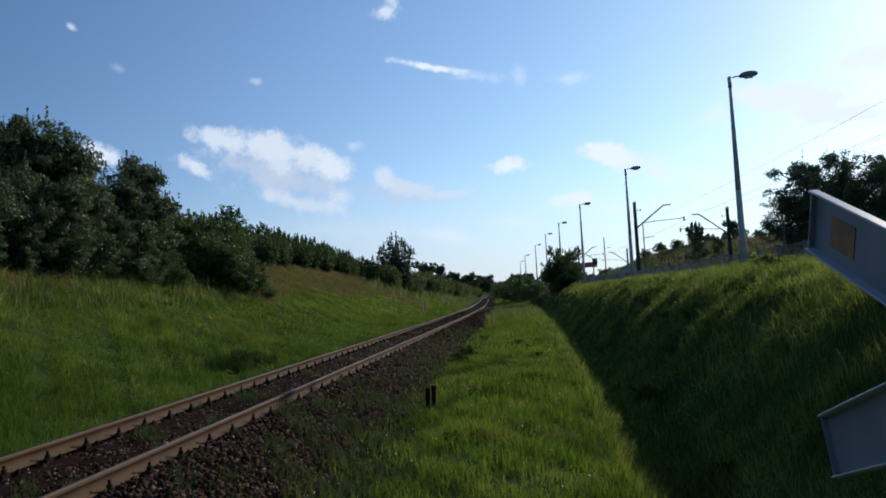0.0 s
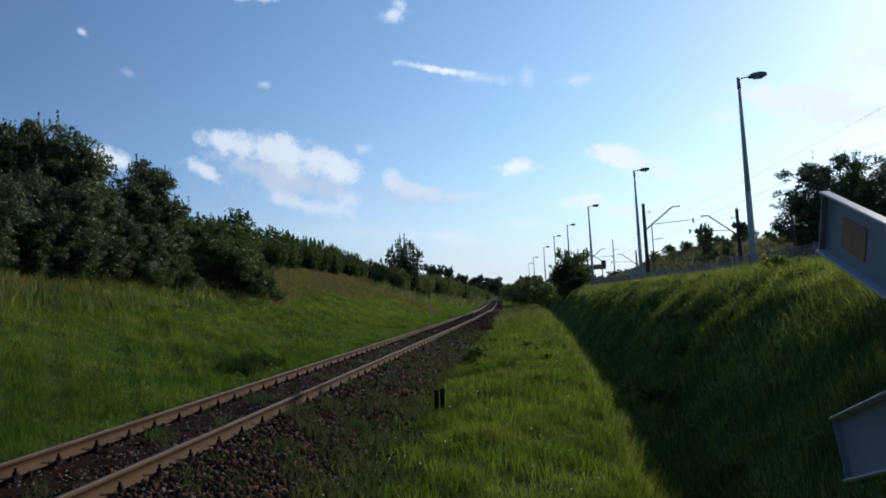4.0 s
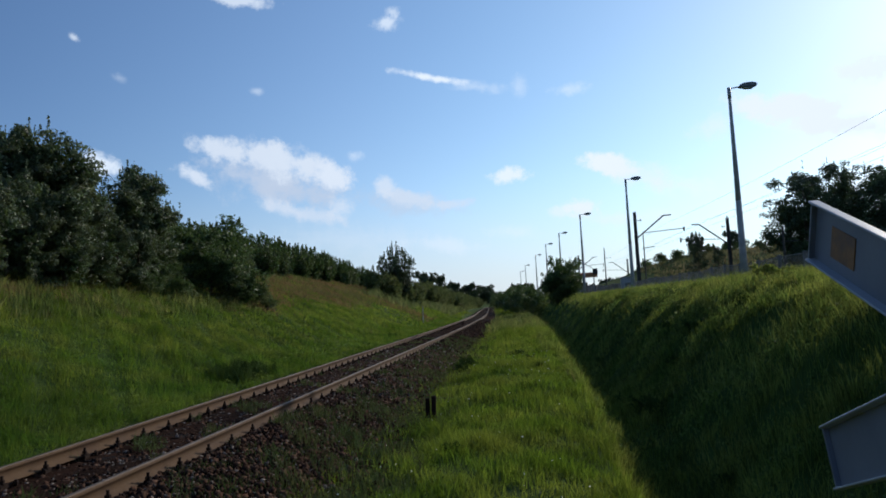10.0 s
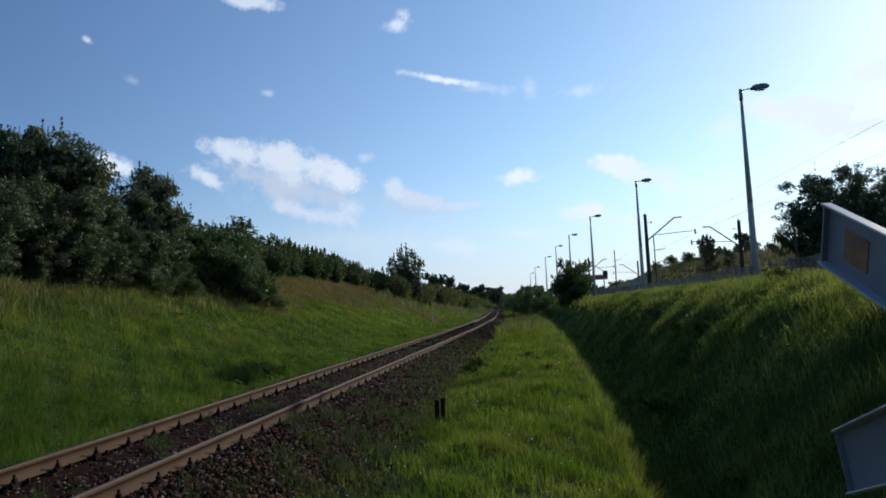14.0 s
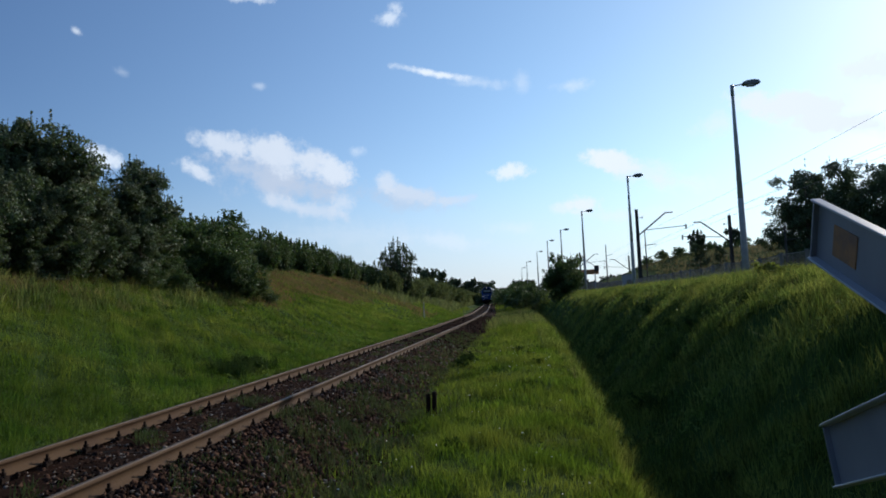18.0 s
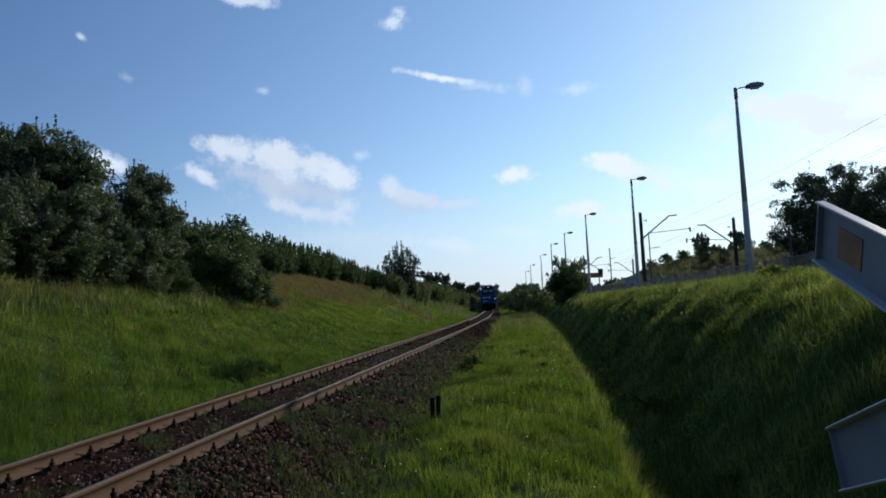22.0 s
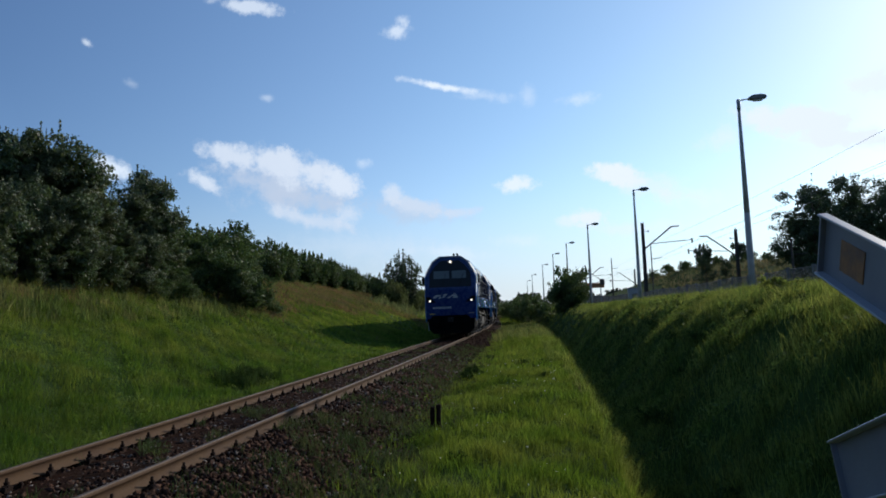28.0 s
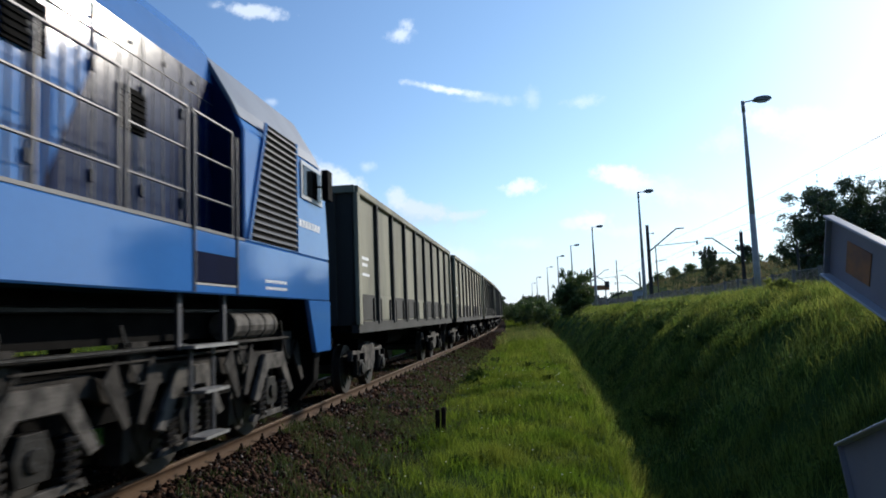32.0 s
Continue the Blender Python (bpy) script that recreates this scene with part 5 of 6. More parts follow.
def bogie3(parent, y0):
    """A three-axle bogie; returns its wheelsets."""
    sets = []
    for s in (-1, 1):
        beam = [(-2.95, 0.86), (-2.6, 1.04), (-1.5, 1.06), (-1.2, 0.96), (-0.75, 1.06), (0.75, 1.06), (1.2, 0.96), (1.5, 1.06), (2.6, 1.04), (2.95, 0.86), (2.7, 0.80), (2.3, 0.88), (1.5, 0.88), (1.2, 0.78), (0.7, 0.88), (-0.7, 0.88), (-1.2, 0.78), (-1.5, 0.88), (-2.3, 0.88), (-2.7, 0.80)]
        beam_part = side_prism(parent, "bogie_frame", [(a + y0, b) for a, b in beam], s, 1.02, 1.12, M["frame_dust"], "dusty bogie side beam", bevel=0.012)
        for a in (-2.1, 0.0, 2.1):
            c = y0 + a
            side_prism(beam_part, "pedestal", [(c - 0.66, 0.50), (c - 0.30, 1.02), (c + 0.30, 1.02), (c + 0.66, 0.50), (c + 0.52, 0.46), (c + 0.22, 0.82), (c - 0.22, 0.82), (c - 0.52, 0.46)], s, 1.13, 1.20, M["dusty"], "dusty arched pedestal", bevel=0.012)
            bm = bmesh.new()
            prism(bm, [(c - 0.15, 0.38), (c + 0.15, 0.38), (c + 0.19, 0.56), (c + 0.12, 0.72), (c - 0.12, 0.72), (c - 0.19, 0.56)], min(s * 1.04, s * 1.15), max(s * 1.04, s * 1.15), "x")
            tube(bm, (s * 1.14, c, 0.54), (s * 1.18, c, 0.54), 0.085, 12)
            part("axle_box", bm, M["bogie"], beam_part, bevel=0.008)
            for b in (-0.36, 0.36):
                bm = bmesh.new()
                pipe(bm, [(s * 1.13 + 0.075 * math.cos(q * 1.05), c + b + 0.075 * math.sin(q * 1.05), 0.30 + 0.33 * q / 30) for q in range(31)], 0.019, 5)
                tube(bm, (s * 1.13, c + b, 0.30), (s * 1.13, c + b, 0.66), 0.045, 8)
                part("coil_spring", bm, M["frame_dust"], beam_part)
            side_prism(beam_part, "tie_bar", [(c - 0.58, 0.24), (c + 0.58, 0.24), (c + 0.52, 0.31), (c - 0.52, 0.31)], s, 1.08, 1.15, M["dusty"], bevel=0.006)
            for b in (-1, 1):
                side_prism(beam_part, "brake_block", [(c + b * 0.60, 0.22), (c + b * 0.72, 0.22), (c + b * 0.68, 0.78), (c + b * 0.60, 0.78)], s, 0.72, 0.90, M["tyre"])
                side_prism(beam_part, "brake_lever", [(c + b * 0.62, 0.98), (c + b * 0.80, 1.16), (c + b * 1.00, 0.62), (c + b * 0.92, 0.58)], s, 1.20, 1.225, M["frame_dust"], bevel=0.006)
        for a, w in ((-2.55, 0.34), (-0.95, 0.26), (1.15, 0.26), (2.55, 0.34)):
            c = y0 + a
            side_prism(beam_part, "sand_box", [(c - w / 2, 0.94), (c + w / 2, 0.94), (c + w * 0.7, 1.28), (c - w * 0.3, 1.28)], s, 1.04, 1.18, M["frame_dust"], bevel=0.008)
            bm = bmesh.new()
            pipe(bm, [(s * 1.21, c - 0.28 + 0.5 * q / 6, 1.42 - 0.50 * math.sin(q / 6 * 2.6)) for q in range(7)], 0.014)
            part("brake_hose", bm, M["bogie"], beam_part)
        bm = bmesh.new()
        tube(bm, (s * 1.22, y0 - 2.6, 1.20), (s * 1.22, y0 + 2.6, 1.20), 0.020, 6)
        tube(bm, (s * 1.20, y0 - 2.4, 1.12), (s * 1.20, y0 + 1.2, 1.12), 0.014, 6)
        part("brake_rod", bm, M["frame_dust"], beam_part)
    bm = bmesh.new()
    box(bm, -0.95, 0.95, y0 - 2.6, y0 + 2.6, 0.62, 1.05)
    part("bogie_core", bm, M["black"], parent)
    for a in (-2.1, 0.0, 2.1):
        sets.append(wheel_pair(parent, y0 + a, 0.525))
    return sets


def bars(parent, spec, x, t=0.004, material=None):
    """Unreadable lettering on a side: bars (y0, y1, z0, z1)."""
    for i, (a, b, c, d) in enumerate(spec):
        bm = bmesh.new()
        box(bm, min(x, x + t), max(x, x + t), a, b, c, d)
        part("lettering", bm, material or M["white"], parent)


def locomotive():
    loco = empty("locomotive", "dark blue diesel locomotive with light blue sill and silver panels", "locomotive", "locomotives of the train")
    wheels = []
    # main frame
    bm = bmesh.new()
    box(bm, -1.475, 1.475, -8.36, 8.36, 1.69, 2.28)
    sill = part("side_sill", bm, M["blue"], loco, "glossy light blue side sill", bevel=0.015)
    bm = bmesh.new()
    box(bm, -0.95, 0.95, -8.2, 8.2, 1.26, 1.69)
    part("underframe", bm, M["black"], loco)
    bm = bmesh.new()
    box(bm, -1.47, 1.47, -5.35, 5.35, 2.281, 2.31)
    part("walkway", bm, M["grille"], loco)
    # hood
    bm = bmesh.new()
    prism(bm, HOOD, -5.35, 5.35)
    hood = part("engine_hood", bm, M["blue"], loco, "blue engine hood")
    bm = bmesh.new()
    prism(bm, [(-0.60, 4.66), (0.60, 4.66), (0.52, 4.72), (-0.52, 4.72)], -5.2, 5.2)
    part("roof_walk", bm, M["roof"], hood)
    for s in (-1, 1):
        bm = bmesh.new()
        prism(bm, [(-4.1, 2.33), (0.95, 2.33), (2.45, 4.04), (-2.39, 4.04)], s * 1.101, s * 1.108, "x")
        field = part("silver_field", bm, M["silver"], hood, "slanting silver white paint field")
        bm = bmesh.new()
        prism(bm, [(-2.39, 4.05), (2.45, 4.05), (2.67, 4.29), (-2.15, 4.29)], s * 1.03, s * 1.098, "x")
        part("silver_cornice", bm, M["silver"], hood)
        bm = bmesh.new()
        prism(bm, [(2.70, 2.33), (5.33, 2.33), (5.33, 4.04), (3.55, 4.04)], s * 1.101, s * 1.108, "x")
        part("navy_field", bm, M["navy"], hood, "dark blue paint field next to the rear cab")
        for k in range(15):
            y = -5.1 + k * 0.70
            bm = bmesh.new()
            for a, b, c, d in ((y, y + 0.66, 2.36, 2.369), (y, y + 0.66, 3.80, 3.807), (y, y + 0.012, 2.36, 4.03), (y + 0.16, y + 0.166, 2.36, 3.80), (y + 0.33, y + 0.341, 2.36, 4.03), (y + 0.50, y + 0.506, 2.36, 3.80), (y + 0.648, y + 0.66, 2.36, 4.03)):
                box(bm, min(s * 1.10, s * 1.114), max(s * 1.10, s * 1.114), a, b, c, d)
            leaf = part("hood_door", bm, M["seam"], hood)
            for z in (2.6, 3.5):
                bm = bmesh.new()
                tube(bm, (s * 1.125, y + 0.66, z - 0.05), (s * 1.125, y + 0.66, z + 0.05), 0.018, 6)
                part("hinge", bm, M["seam"], leaf)
        for y, z in ((-1.9, 3.32), (-1.4, 3.32), (-0.25, 3.32), (0.25, 3.32), (2.3, 3.35), (3.6, 3.1), (-4.55, 3.2), (-5.2, 3.2), (-5.2, 2.6)):
            bm = bmesh.new()
            box(bm, min(s * 1.108, s * 1.13), max(s * 1.108, s * 1.13), y, y + 0.42, z, z + 0.38)
            pale = -2 < y < 1
            vent = part("vent", bm, M["roof"] if pale else M["black"], hood, "louvred vent")
            for k in range(6):
                bm = bmesh.new()
                box(bm, min(s * 1.13, s * 1.145), max(s * 1.13, s * 1.145), y + 0.02, y + 0.40, z + 0.03 + k * 0.058, z + 0.05 + k * 0.058)
                part("slat", bm, M["grille"] if pale else M["black"], vent)
        for k in range(19):
            bm = bmesh.new()
            tube(bm, (s * 1.10, -5.0 + 0.55 * k, 3.90), (s * 1.13, -5.0 + 0.55 * k, 3.90), 0.022, 6)
            part("latch", bm, M["seam"], hood)
        for y in (-2.0, -0.6, 0.8, 2.2):
            bm = bmesh.new()
            tube(bm, (s * 1.02, y, 4.26), (s * 1.07, y, 4.30), 0.035, 8)
            part("lifting_eye", bm, M["grille"], hood)
        # slanting emblem strokes, plain shapes
        strokes = [([(a, 3.02), (a + w, 3.02), (a + w + 0.30, 3.02 + h), (a + 0.30, 3.02 + h)], key) for a, w, h, key in ((-1.15, 0.20, 0.42, "roof"), (-0.80, 0.14, 0.50, "blue"), (-0.48, 0.26, 0.40, "roof"), (-0.05, 0.16, 0.44, "blue"), (0.28, 0.24, 0.40, "roof"), (0.66, 0.14, 0.46, "blue"))]
        strokes.append(([(-1.3, 2.90), (0.9, 2.86), (1.7, 3.02), (0.6, 2.97)], "navy"))
        for pts, key in strokes:
            bm = bmesh.new()
            prism(bm, pts, s * 1.109, s * 1.112, "x")
            part("emblem", bm, M[key], field)
        for pts, key in (([(-0.7, 2.76), (0.5, 2.83), (-0.1, 2.66)], "grille"), ([(0.1, 3.56), (0.55, 3.80), (0.45, 3.52)], "navy")):
            bm = bmesh.new()
            prism(bm, pts, s * 1.109, s * 1.113, "x")
            part("emblem", bm, M[key], field)
        # railings
        for lo, hi, n in ((-4.62, 0.35, 4), (0.45, 3.15, 3), (3.25, 4.20, 1), (4.30, 5.15, 1)):
            bm = bmesh.new()
            tube(bm, (s * 1.42, lo, 3.42), (s * 1.42, hi, 3.42), 0.017, 6)
            top = part("handrail", bm, M["rail_paint"], loco, "slim walkway handrail")
            for k in range(n + 1):
                y = lo + (hi - lo) * k / n
                bm = bmesh.new()
                tube(bm, (s * 1.42, y, 2.29), (s * 1.42, y, 3.42), 0.017, 6)
                part("rail_post", bm, M["rail_paint"], top)
            for z in (2.62, 3.02):
                bm = bmesh.new()
                tube(bm, (s * 1.42, lo, z), (s * 1.42, hi, z), 0.014, 6)
                part("mid_rail", bm, M["rail_paint"], top)
        # step wells: flat dark plates stand for the shade inside the recesses
        for y in (-5.45, 4.25):
            bm = bmesh.new()
            box(bm, min(s * 1.44, s * 1.480), max(s * 1.44, s * 1.480), y, y + 0.85, 1.79, 2.08)
            well = part("step_well", bm, M["well"], sill, "dark step recess")
            for z in (1.80, 1.22, 0.80, 0.38):
                bm = bmesh.new()
                lo, hi = (y - 0.02, y + 0.87) if z > 1 else (y + 0.18, y + 0.67)
                box(bm, min(s * 1.28, s * 1.48), max(s * 1.28, s * 1.48), lo, hi, z - 0.03, z)
                part("step", bm, M["steel"], well, "worn bright step")
            bm = bmesh.new()
            for q in (y - 0.03, y + 0.88):
                tube(bm, (s * 1.48, q, 1.70), (s * 1.48, q, 3.35), 0.016, 6)
                box(bm, min(s * 1.30, s * 1.34), max(s * 1.30, s * 1.34), q - 0.03, q + 0.03, 1.18, 1.70)
            for q in (y + 0.20, y + 0.65):
                box(bm, min(s * 1.30, s * 1.33), max(s * 1.30, s * 1.33), q - 0.02, q + 0.02, 0.36, 1.20)
            part("grab_rail", bm, M["rail_paint"], well)
        # tanks and boxes between the bogies
        bm = bmesh.new()
        prism(bm, [(s * 1.0, 1.36), (s * 1.33, 1.36), (s * 1.33, 0.66), (s * 1.18, 0.42), (s * 0.6, 0.42), (s * 0.6, 1.36)], -1.75, 0.90)
        tank = part("fuel_tank", bm, M["tank"], loco, "dusty grey fuel tank", bevel=0.02)
        for k in range(4):
            bm = bmesh.new()
            tube(bm, (s * 1.345, -1.45 + 0.62 * k, 1.10), (s * 1.345, -1.45 + 0.62 * k, 1.26), 0.05, 8)
            part("lifting_hook", bm, M["black"], tank)
        for y in (-2.30, -2.06):
            bm = bmesh.new()
            box(bm, min(s * 0.9, s * 1.28), max(s * 0.9, s * 1.28), y, y + 0.14, 0.55, 1.34)
            part("battery_box", bm, M["tank"], loco, bevel=0.01)
        for y in (-3.3, 1.2):
            bm = bmesh.new()
            tube(bm, (s * 1.17, y, 1.34), (s * 1.17, y + 0.9, 1.34), 0.16, 16)
            tube(bm, (s * 1.17, y + 0.15, 1.34), (s * 1.17, y + 0.19, 1.34), 0.168, 16)
            tube(bm, (s * 1.17, y + 0.7, 1.34), (s * 1.17, y + 0.74, 1.34), 0.168, 16)
            part("air_reservoir", bm, M["dusty"], loco, "dusty cylindrical air reservoir")
        for y in (-6.9, 5.3):
            bm = bmesh.new()
            tube(bm, (s * 1.14, y + 0.2, 1.38), (s * 1.14, y + 1.4, 1.38), 0.16, 16)
            for q in (0.55, 1.0, 1.3):
                tube(bm, (s * 1.14, y + q, 1.38), (s * 1.14, y + q + 0.05, 1.38), 0.172, 16)
            part("air_reservoir", bm, M["dusty"], loco)
        bm = bmesh.new()
        tube(bm, (s * 1.02, -7.6, 1.55), (s * 1.02, 7.6, 1.55), 0.03, 6)
        tube(bm, (s * 1.30, -4.4, 1.22), (s * 1.30, 4.4, 1.22), 0.018, 6)
        part("pipe_run", bm, M["bogie"], loco)
        # lettering on the sill
        row = [(-0.9 + k * 0.13, -0.82 + k * 0.13, 2.07, 2.17) for k in range(13)] + [(-0.2 + k * 0.1, -0.13 + k * 0.1, 1.95, 2.02) for k in range(7)]
        row += [(-1.1, -0.62, 1.90, 1.93), (-0.4, -0.16, 1.80, 1.88), (-0.1, 0.14, 1.80, 1.88), (0.22, 0.75, 1.80, 1.86), (1.5, 1.62, 1.80, 1.86), (1.7, 1.82, 1.80, 1.86)]
        row += [(e + k * 0.062, e + 0.04 + k * 0.062, z, z + 0.035) for e in (5.9, -6.6) for z in (1.86, 1.78) for k in range(11)]
        bars(sill, row, s * 1.476, s * 0.003)
    # cabs
    for end in (-1, 1):
        y1, y0 = end * 5.35, end * 8.38
        bm = bmesh.new()
        prism(bm, BODY, min(y0, y1), max(y0, y1))
        rake(bm.verts, y0, end)
        cab = part("cab", bm, M["blue"], loco, "full width driver's cab", bevel=0.02)
        # thin navy sheet carries the shade on the wall facing the hood
        bm = bmesh.new()
        prism(bm, shrink(BODY, 0.03), min(y1 - end * 0.012, y1 - end * 0.002), max(y1 - end * 0.012, y1 - end * 0.002))
        part("inner_wall", bm, M["navy"], cab, "inner cab wall, its shade put in as dark blue")
        bm = bmesh.new()
        roof_line = arch([(1.46, 3.66), (1.42, 3.84), (1.16, 4.37), (0.70, 4.675), (-0.70, 4.675), (-1.16, 4.37), (-1.42, 3.84), (-1.46, 3.66), (-1.32, 3.76), (-1.09, 4.31), (-0.66, 4.61), (0.66, 4.61), (1.09, 4.31), (1.32, 3.76)])
        prism(bm, roof_line, min(y0 - end * 0.0, y1), max(y0, y1))
        for v in bm.verts:
            if abs(v.co.y - y0) < 0.05:
                v.co.y += -end * (v.co.z - 2.75) * 0.16
        part("cab_roof", bm, M["roof"], cab, "grey cab roof shell")
        face = [(-1.43, 2.28), (-1.43, 3.50), (-1.33, 3.76), (-1.04, 4.11), (-0.63, 4.38), (0.63, 4.38), (1.04, 4.11), (1.33, 3.76), (1.43, 3.50), (1.43, 2.28), (1.43, 1.10), (1.05, 1.10), (0.95, 1.28), (-0.95, 1.28), (-1.05, 1.10), (-1.43, 1.10)]

        def front(name, poly, d0, d1, material, parent, label=""):
            bm = bmesh.new()
            a, b = y0 + end * d0, y0 + end * d1
            prism(bm, poly, min(a, b), max(a, b))
            for v in bm.verts:
                if v.co.z > 2.75:
                    v.co.y += -end * (v.co.z - 2.75) * 0.20
            return part(name, bm, material, parent, label)

        bm = bmesh.new()
        a, b = y0 - end * 0.05, y0 + end * 0.02
        prism(bm, [p for p in face if p[1] < 2.9] + [], min(a, b), max(a, b))
        nose = part("nose_panel", bm, M["front_blue"], cab, "dark blue nose panel", bevel=0.012)
        front("upper_face", [(-1.43, 2.285), (1.43, 2.285), (1.43, 2.75), (-1.43, 2.75)], -0.03, 0.02, M["front_blue"], cab)
        upper = front("windscreen_surround", arch([(-1.43, 2.751), (1.43, 2.751), (1.43, 3.50), (1.36, 3.80), (1.12, 4.34), (0.67, 4.63), (-0.67, 4.63), (-1.12, 4.34), (-1.36, 3.80), (-1.43, 3.50)]), -0.03, 0.02, M["front_blue"], cab)
        screen = front("windscreen", arch([(-1.20, 2.88), (1.20, 2.88), (1.22, 3.66), (0.96, 4.14), (0.56, 4.42), (-0.56, 4.42), (-0.96, 4.14), (-1.22, 3.66)]), 0.02, 0.032, M["glass"], cab, "black framed windscreen band")
        # pale rectangles painted in for reflections in the upper panes
        for x0, x1 in ((-0.95, -0.05), (0.10, 0.92)):
            front("blind", [(x0, 3.38), (x1, 3.38), (x1, 3.82), (x0, 3.82)], 0.032, 0.036, M["blind"], screen, "pale patch for the reflection in the upper pane")
        for x in (-0.5, 0.5):
            bm = bmesh.new()
            tube(bm, (x, y0 + end * -0.02, 2.93), (x + 0.25, y0 - end * 0.08, 3.62), 0.012, 5)
            part("wiper", bm, M["black"], screen)
        tail = M["headlight"] if end < 0 else M["glass"]
        for x in (-1, 1):
            bm = bmesh.new()
            prism(bm, [(x * 0.82, 2.00), (x * 1.36, 2.06), (x * 1.40, 2.34), (x * 1.22, 2.36)], min(y0 + end * 0.02, y0 + end * 0.045), max(y0 + end * 0.02, y0 + end * 0.045))
            surround = part("headlight_surround", bm, M["black"], cab, "black angular lamp surround")
            for dx, r, m in ((1.18, 0.056, tail), (1.02, 0.05, M["glass"])):
                bm = bmesh.new()
                tube(bm, (x * dx, y0 + end * 0.04, 2.11), (x * dx, y0 + end * 0.07, 2.11), r, 16)
                part("headlight", bm, m, surround, "round headlight")
            # skirts
            bm = bmesh.new()
            o = [(end * 8.40, 1.685), (end * 7.42, 1.685), (end * 7.72, 0.96), (end * 8.40, 0.96)]
            prism(bm, o, min(x * 1.40, x * 1.47), max(x * 1.40, x * 1.47), "x")
            part("corner_skirt", bm, M["blue"], cab, "light blue corner skirt", bevel=0.01)
            bm = bmesh.new()
            tube(bm, (x * 0.88, y0, 1.06), (x * 0.88, y0 + end * 0.48, 1.06), 0.11, 14)
            tube(bm, (x * 0.88, y0 + end * 0.48, 1.06), (x * 0.88, y0 + end * 0.54, 1.06), 0.24, 20)
            part("buffer", bm, M["black"], loco, "black round buffer")
            # mirror and side window
            bm = bmesh.new()
            box(bm, min(x * 1.472, x * 1.492), max(x * 1.472, x * 1.492), min(end * 7.15, end * 8.05), max(end * 7.15, end * 8.05), 3.05, 3.58)
            fr = part("side_window_frame", bm, M["silver"], cab, "silver side window frame", bevel=0.006)
            bm = bmesh.new()
            box(bm, min(x * 1.485, x * 1.500), max(x * 1.485, x * 1.500), min(end * 7.22, end * 7.98), max(end * 7.22, end * 7.98), 3.11, 3.52)
            part("pane", bm, M["glass"], fr)
            bm = bmesh.new()
            box(bm, min(x * 1.56, x * 1.66), max(x * 1.56, x * 1.66), min(end * 7.80, end * 8.02), max(end * 7.80, end * 8.02), 3.12, 3.56)
            tube(bm, (x * 1.47, end * 7.95, 3.34), (x * 1.6, end * 7.92, 3.34), 0.02, 6)
            part("mirror", bm, M["black"], cab, "black rear-view mirror", bevel=0.015)
            # louvres
            bm = bmesh.new()
            prism(bm, [(end * 5.42, 2.31), (end * 6.98, 2.31), (end * 6.98, 3.74), (end * 5.95, 3.74)], min(x * 1.472, x * 1.480), max(x * 1.472, x * 1.480), "x")
            lou = part("louvre_panel", bm, M["black"], cab, "dark louvred intake panel")
            for k in range(17):
                bm = bmesh.new()
                z = 2.36 + k * 0.082
                prism(bm, [(x * 1.478, z), (x * 1.505, z - 0.012), (x * 1.505, z + 0.004), (x * 1.478, z + 0.032)], min(end * (5.47 + 0.37 * (z - 2.31)), end * 6.94), max(end * (5.47 + 0.37 * (z - 2.31)), end * 6.94))
                part("louvre", bm, M["grille"], lou)
            for yy in (5.42, 6.98):
                bm = bmesh.new()
                lean = 0.53 if yy < 6 else 0.0
                prism(bm, [(end * yy - 0.02, 2.31), (end * yy + 0.02, 2.31), (end * (yy + lean) + 0.02, 3.74), (end * (yy + lean) - 0.02, 3.74)], min(x * 1.474, x * 1.50), max(x * 1.474, x * 1.50), "x")
                part("louvre_frame", bm, M["blue"], lou)
            bars(cab, [(end * 7.25 + k * 0.13 - 0.045, end * 7.25 + k * 0.13 + 0.04, 2.66, 2.76) for k in range(-2, 6)] if end > 0 else [], x * 1.476, x * 0.003)
        # front lettering, plain bars and strokes
        for k in range(9):
            bm = bmesh.new()
            box(bm, -1.02 + k * 0.12, -0.94 + k * 0.12, min(y0 + end * 0.02, y0 + end * 0.024), max(y0 + end * 0.02, y0 + end * 0.024), 1.66, 1.78)
            part("lettering", bm, M["silver"], nose)
        for x0, x1, z in ((-1.05, -0.85, 2.27), (-0.95, -0.60, 2.36), (-0.72, -0.58, 2.25), (-0.50, -0.36, 2.28), (-0.46, -0.24, 2.40), (-0.20, -0.04, 2.26), (-0.02, 0.30, 2.36), (0.10, 0.36, 2.26), (0.16, 0.22, 2.47)):
            bm = bmesh.new()
            a, b = y0 + end * 0.02, y0 + end * 0.024
            prism(bm, [(x0, z), (x1, z), (x1 + 0.09, z + 0.085), (x0 + 0.09, z + 0.085)], min(a, b), max(a, b))
            part("emblem", bm, M["silver"], nose)
        bm = bmesh.new()
        tube(bm, (0.02, y0 - end * 0.36, 4.34), (0.02, y0 - end * 0.22, 4.34), 0.075, 16)
        part("top_headlight", bm, M["headlight"] if end < 0 else M["glass"], cab, "lit round headlight above the windscreen")
        for x in (0.20, 0.40):
            bm = bmesh.new()
            tube(bm, (x, y0 - end * 0.98, 4.76), (x, y0 - end * 0.62, 4.78), 0.03, 10, 0.07)
            tube(bm, (x, y0 - end * 0.8, 4.60), (x, y0 - end * 0.8, 4.77), 0.02, 6)
            part("horn", bm, M["black"], cab, "roof horn")
        # pilot, coupler
        bm = bmesh.new()
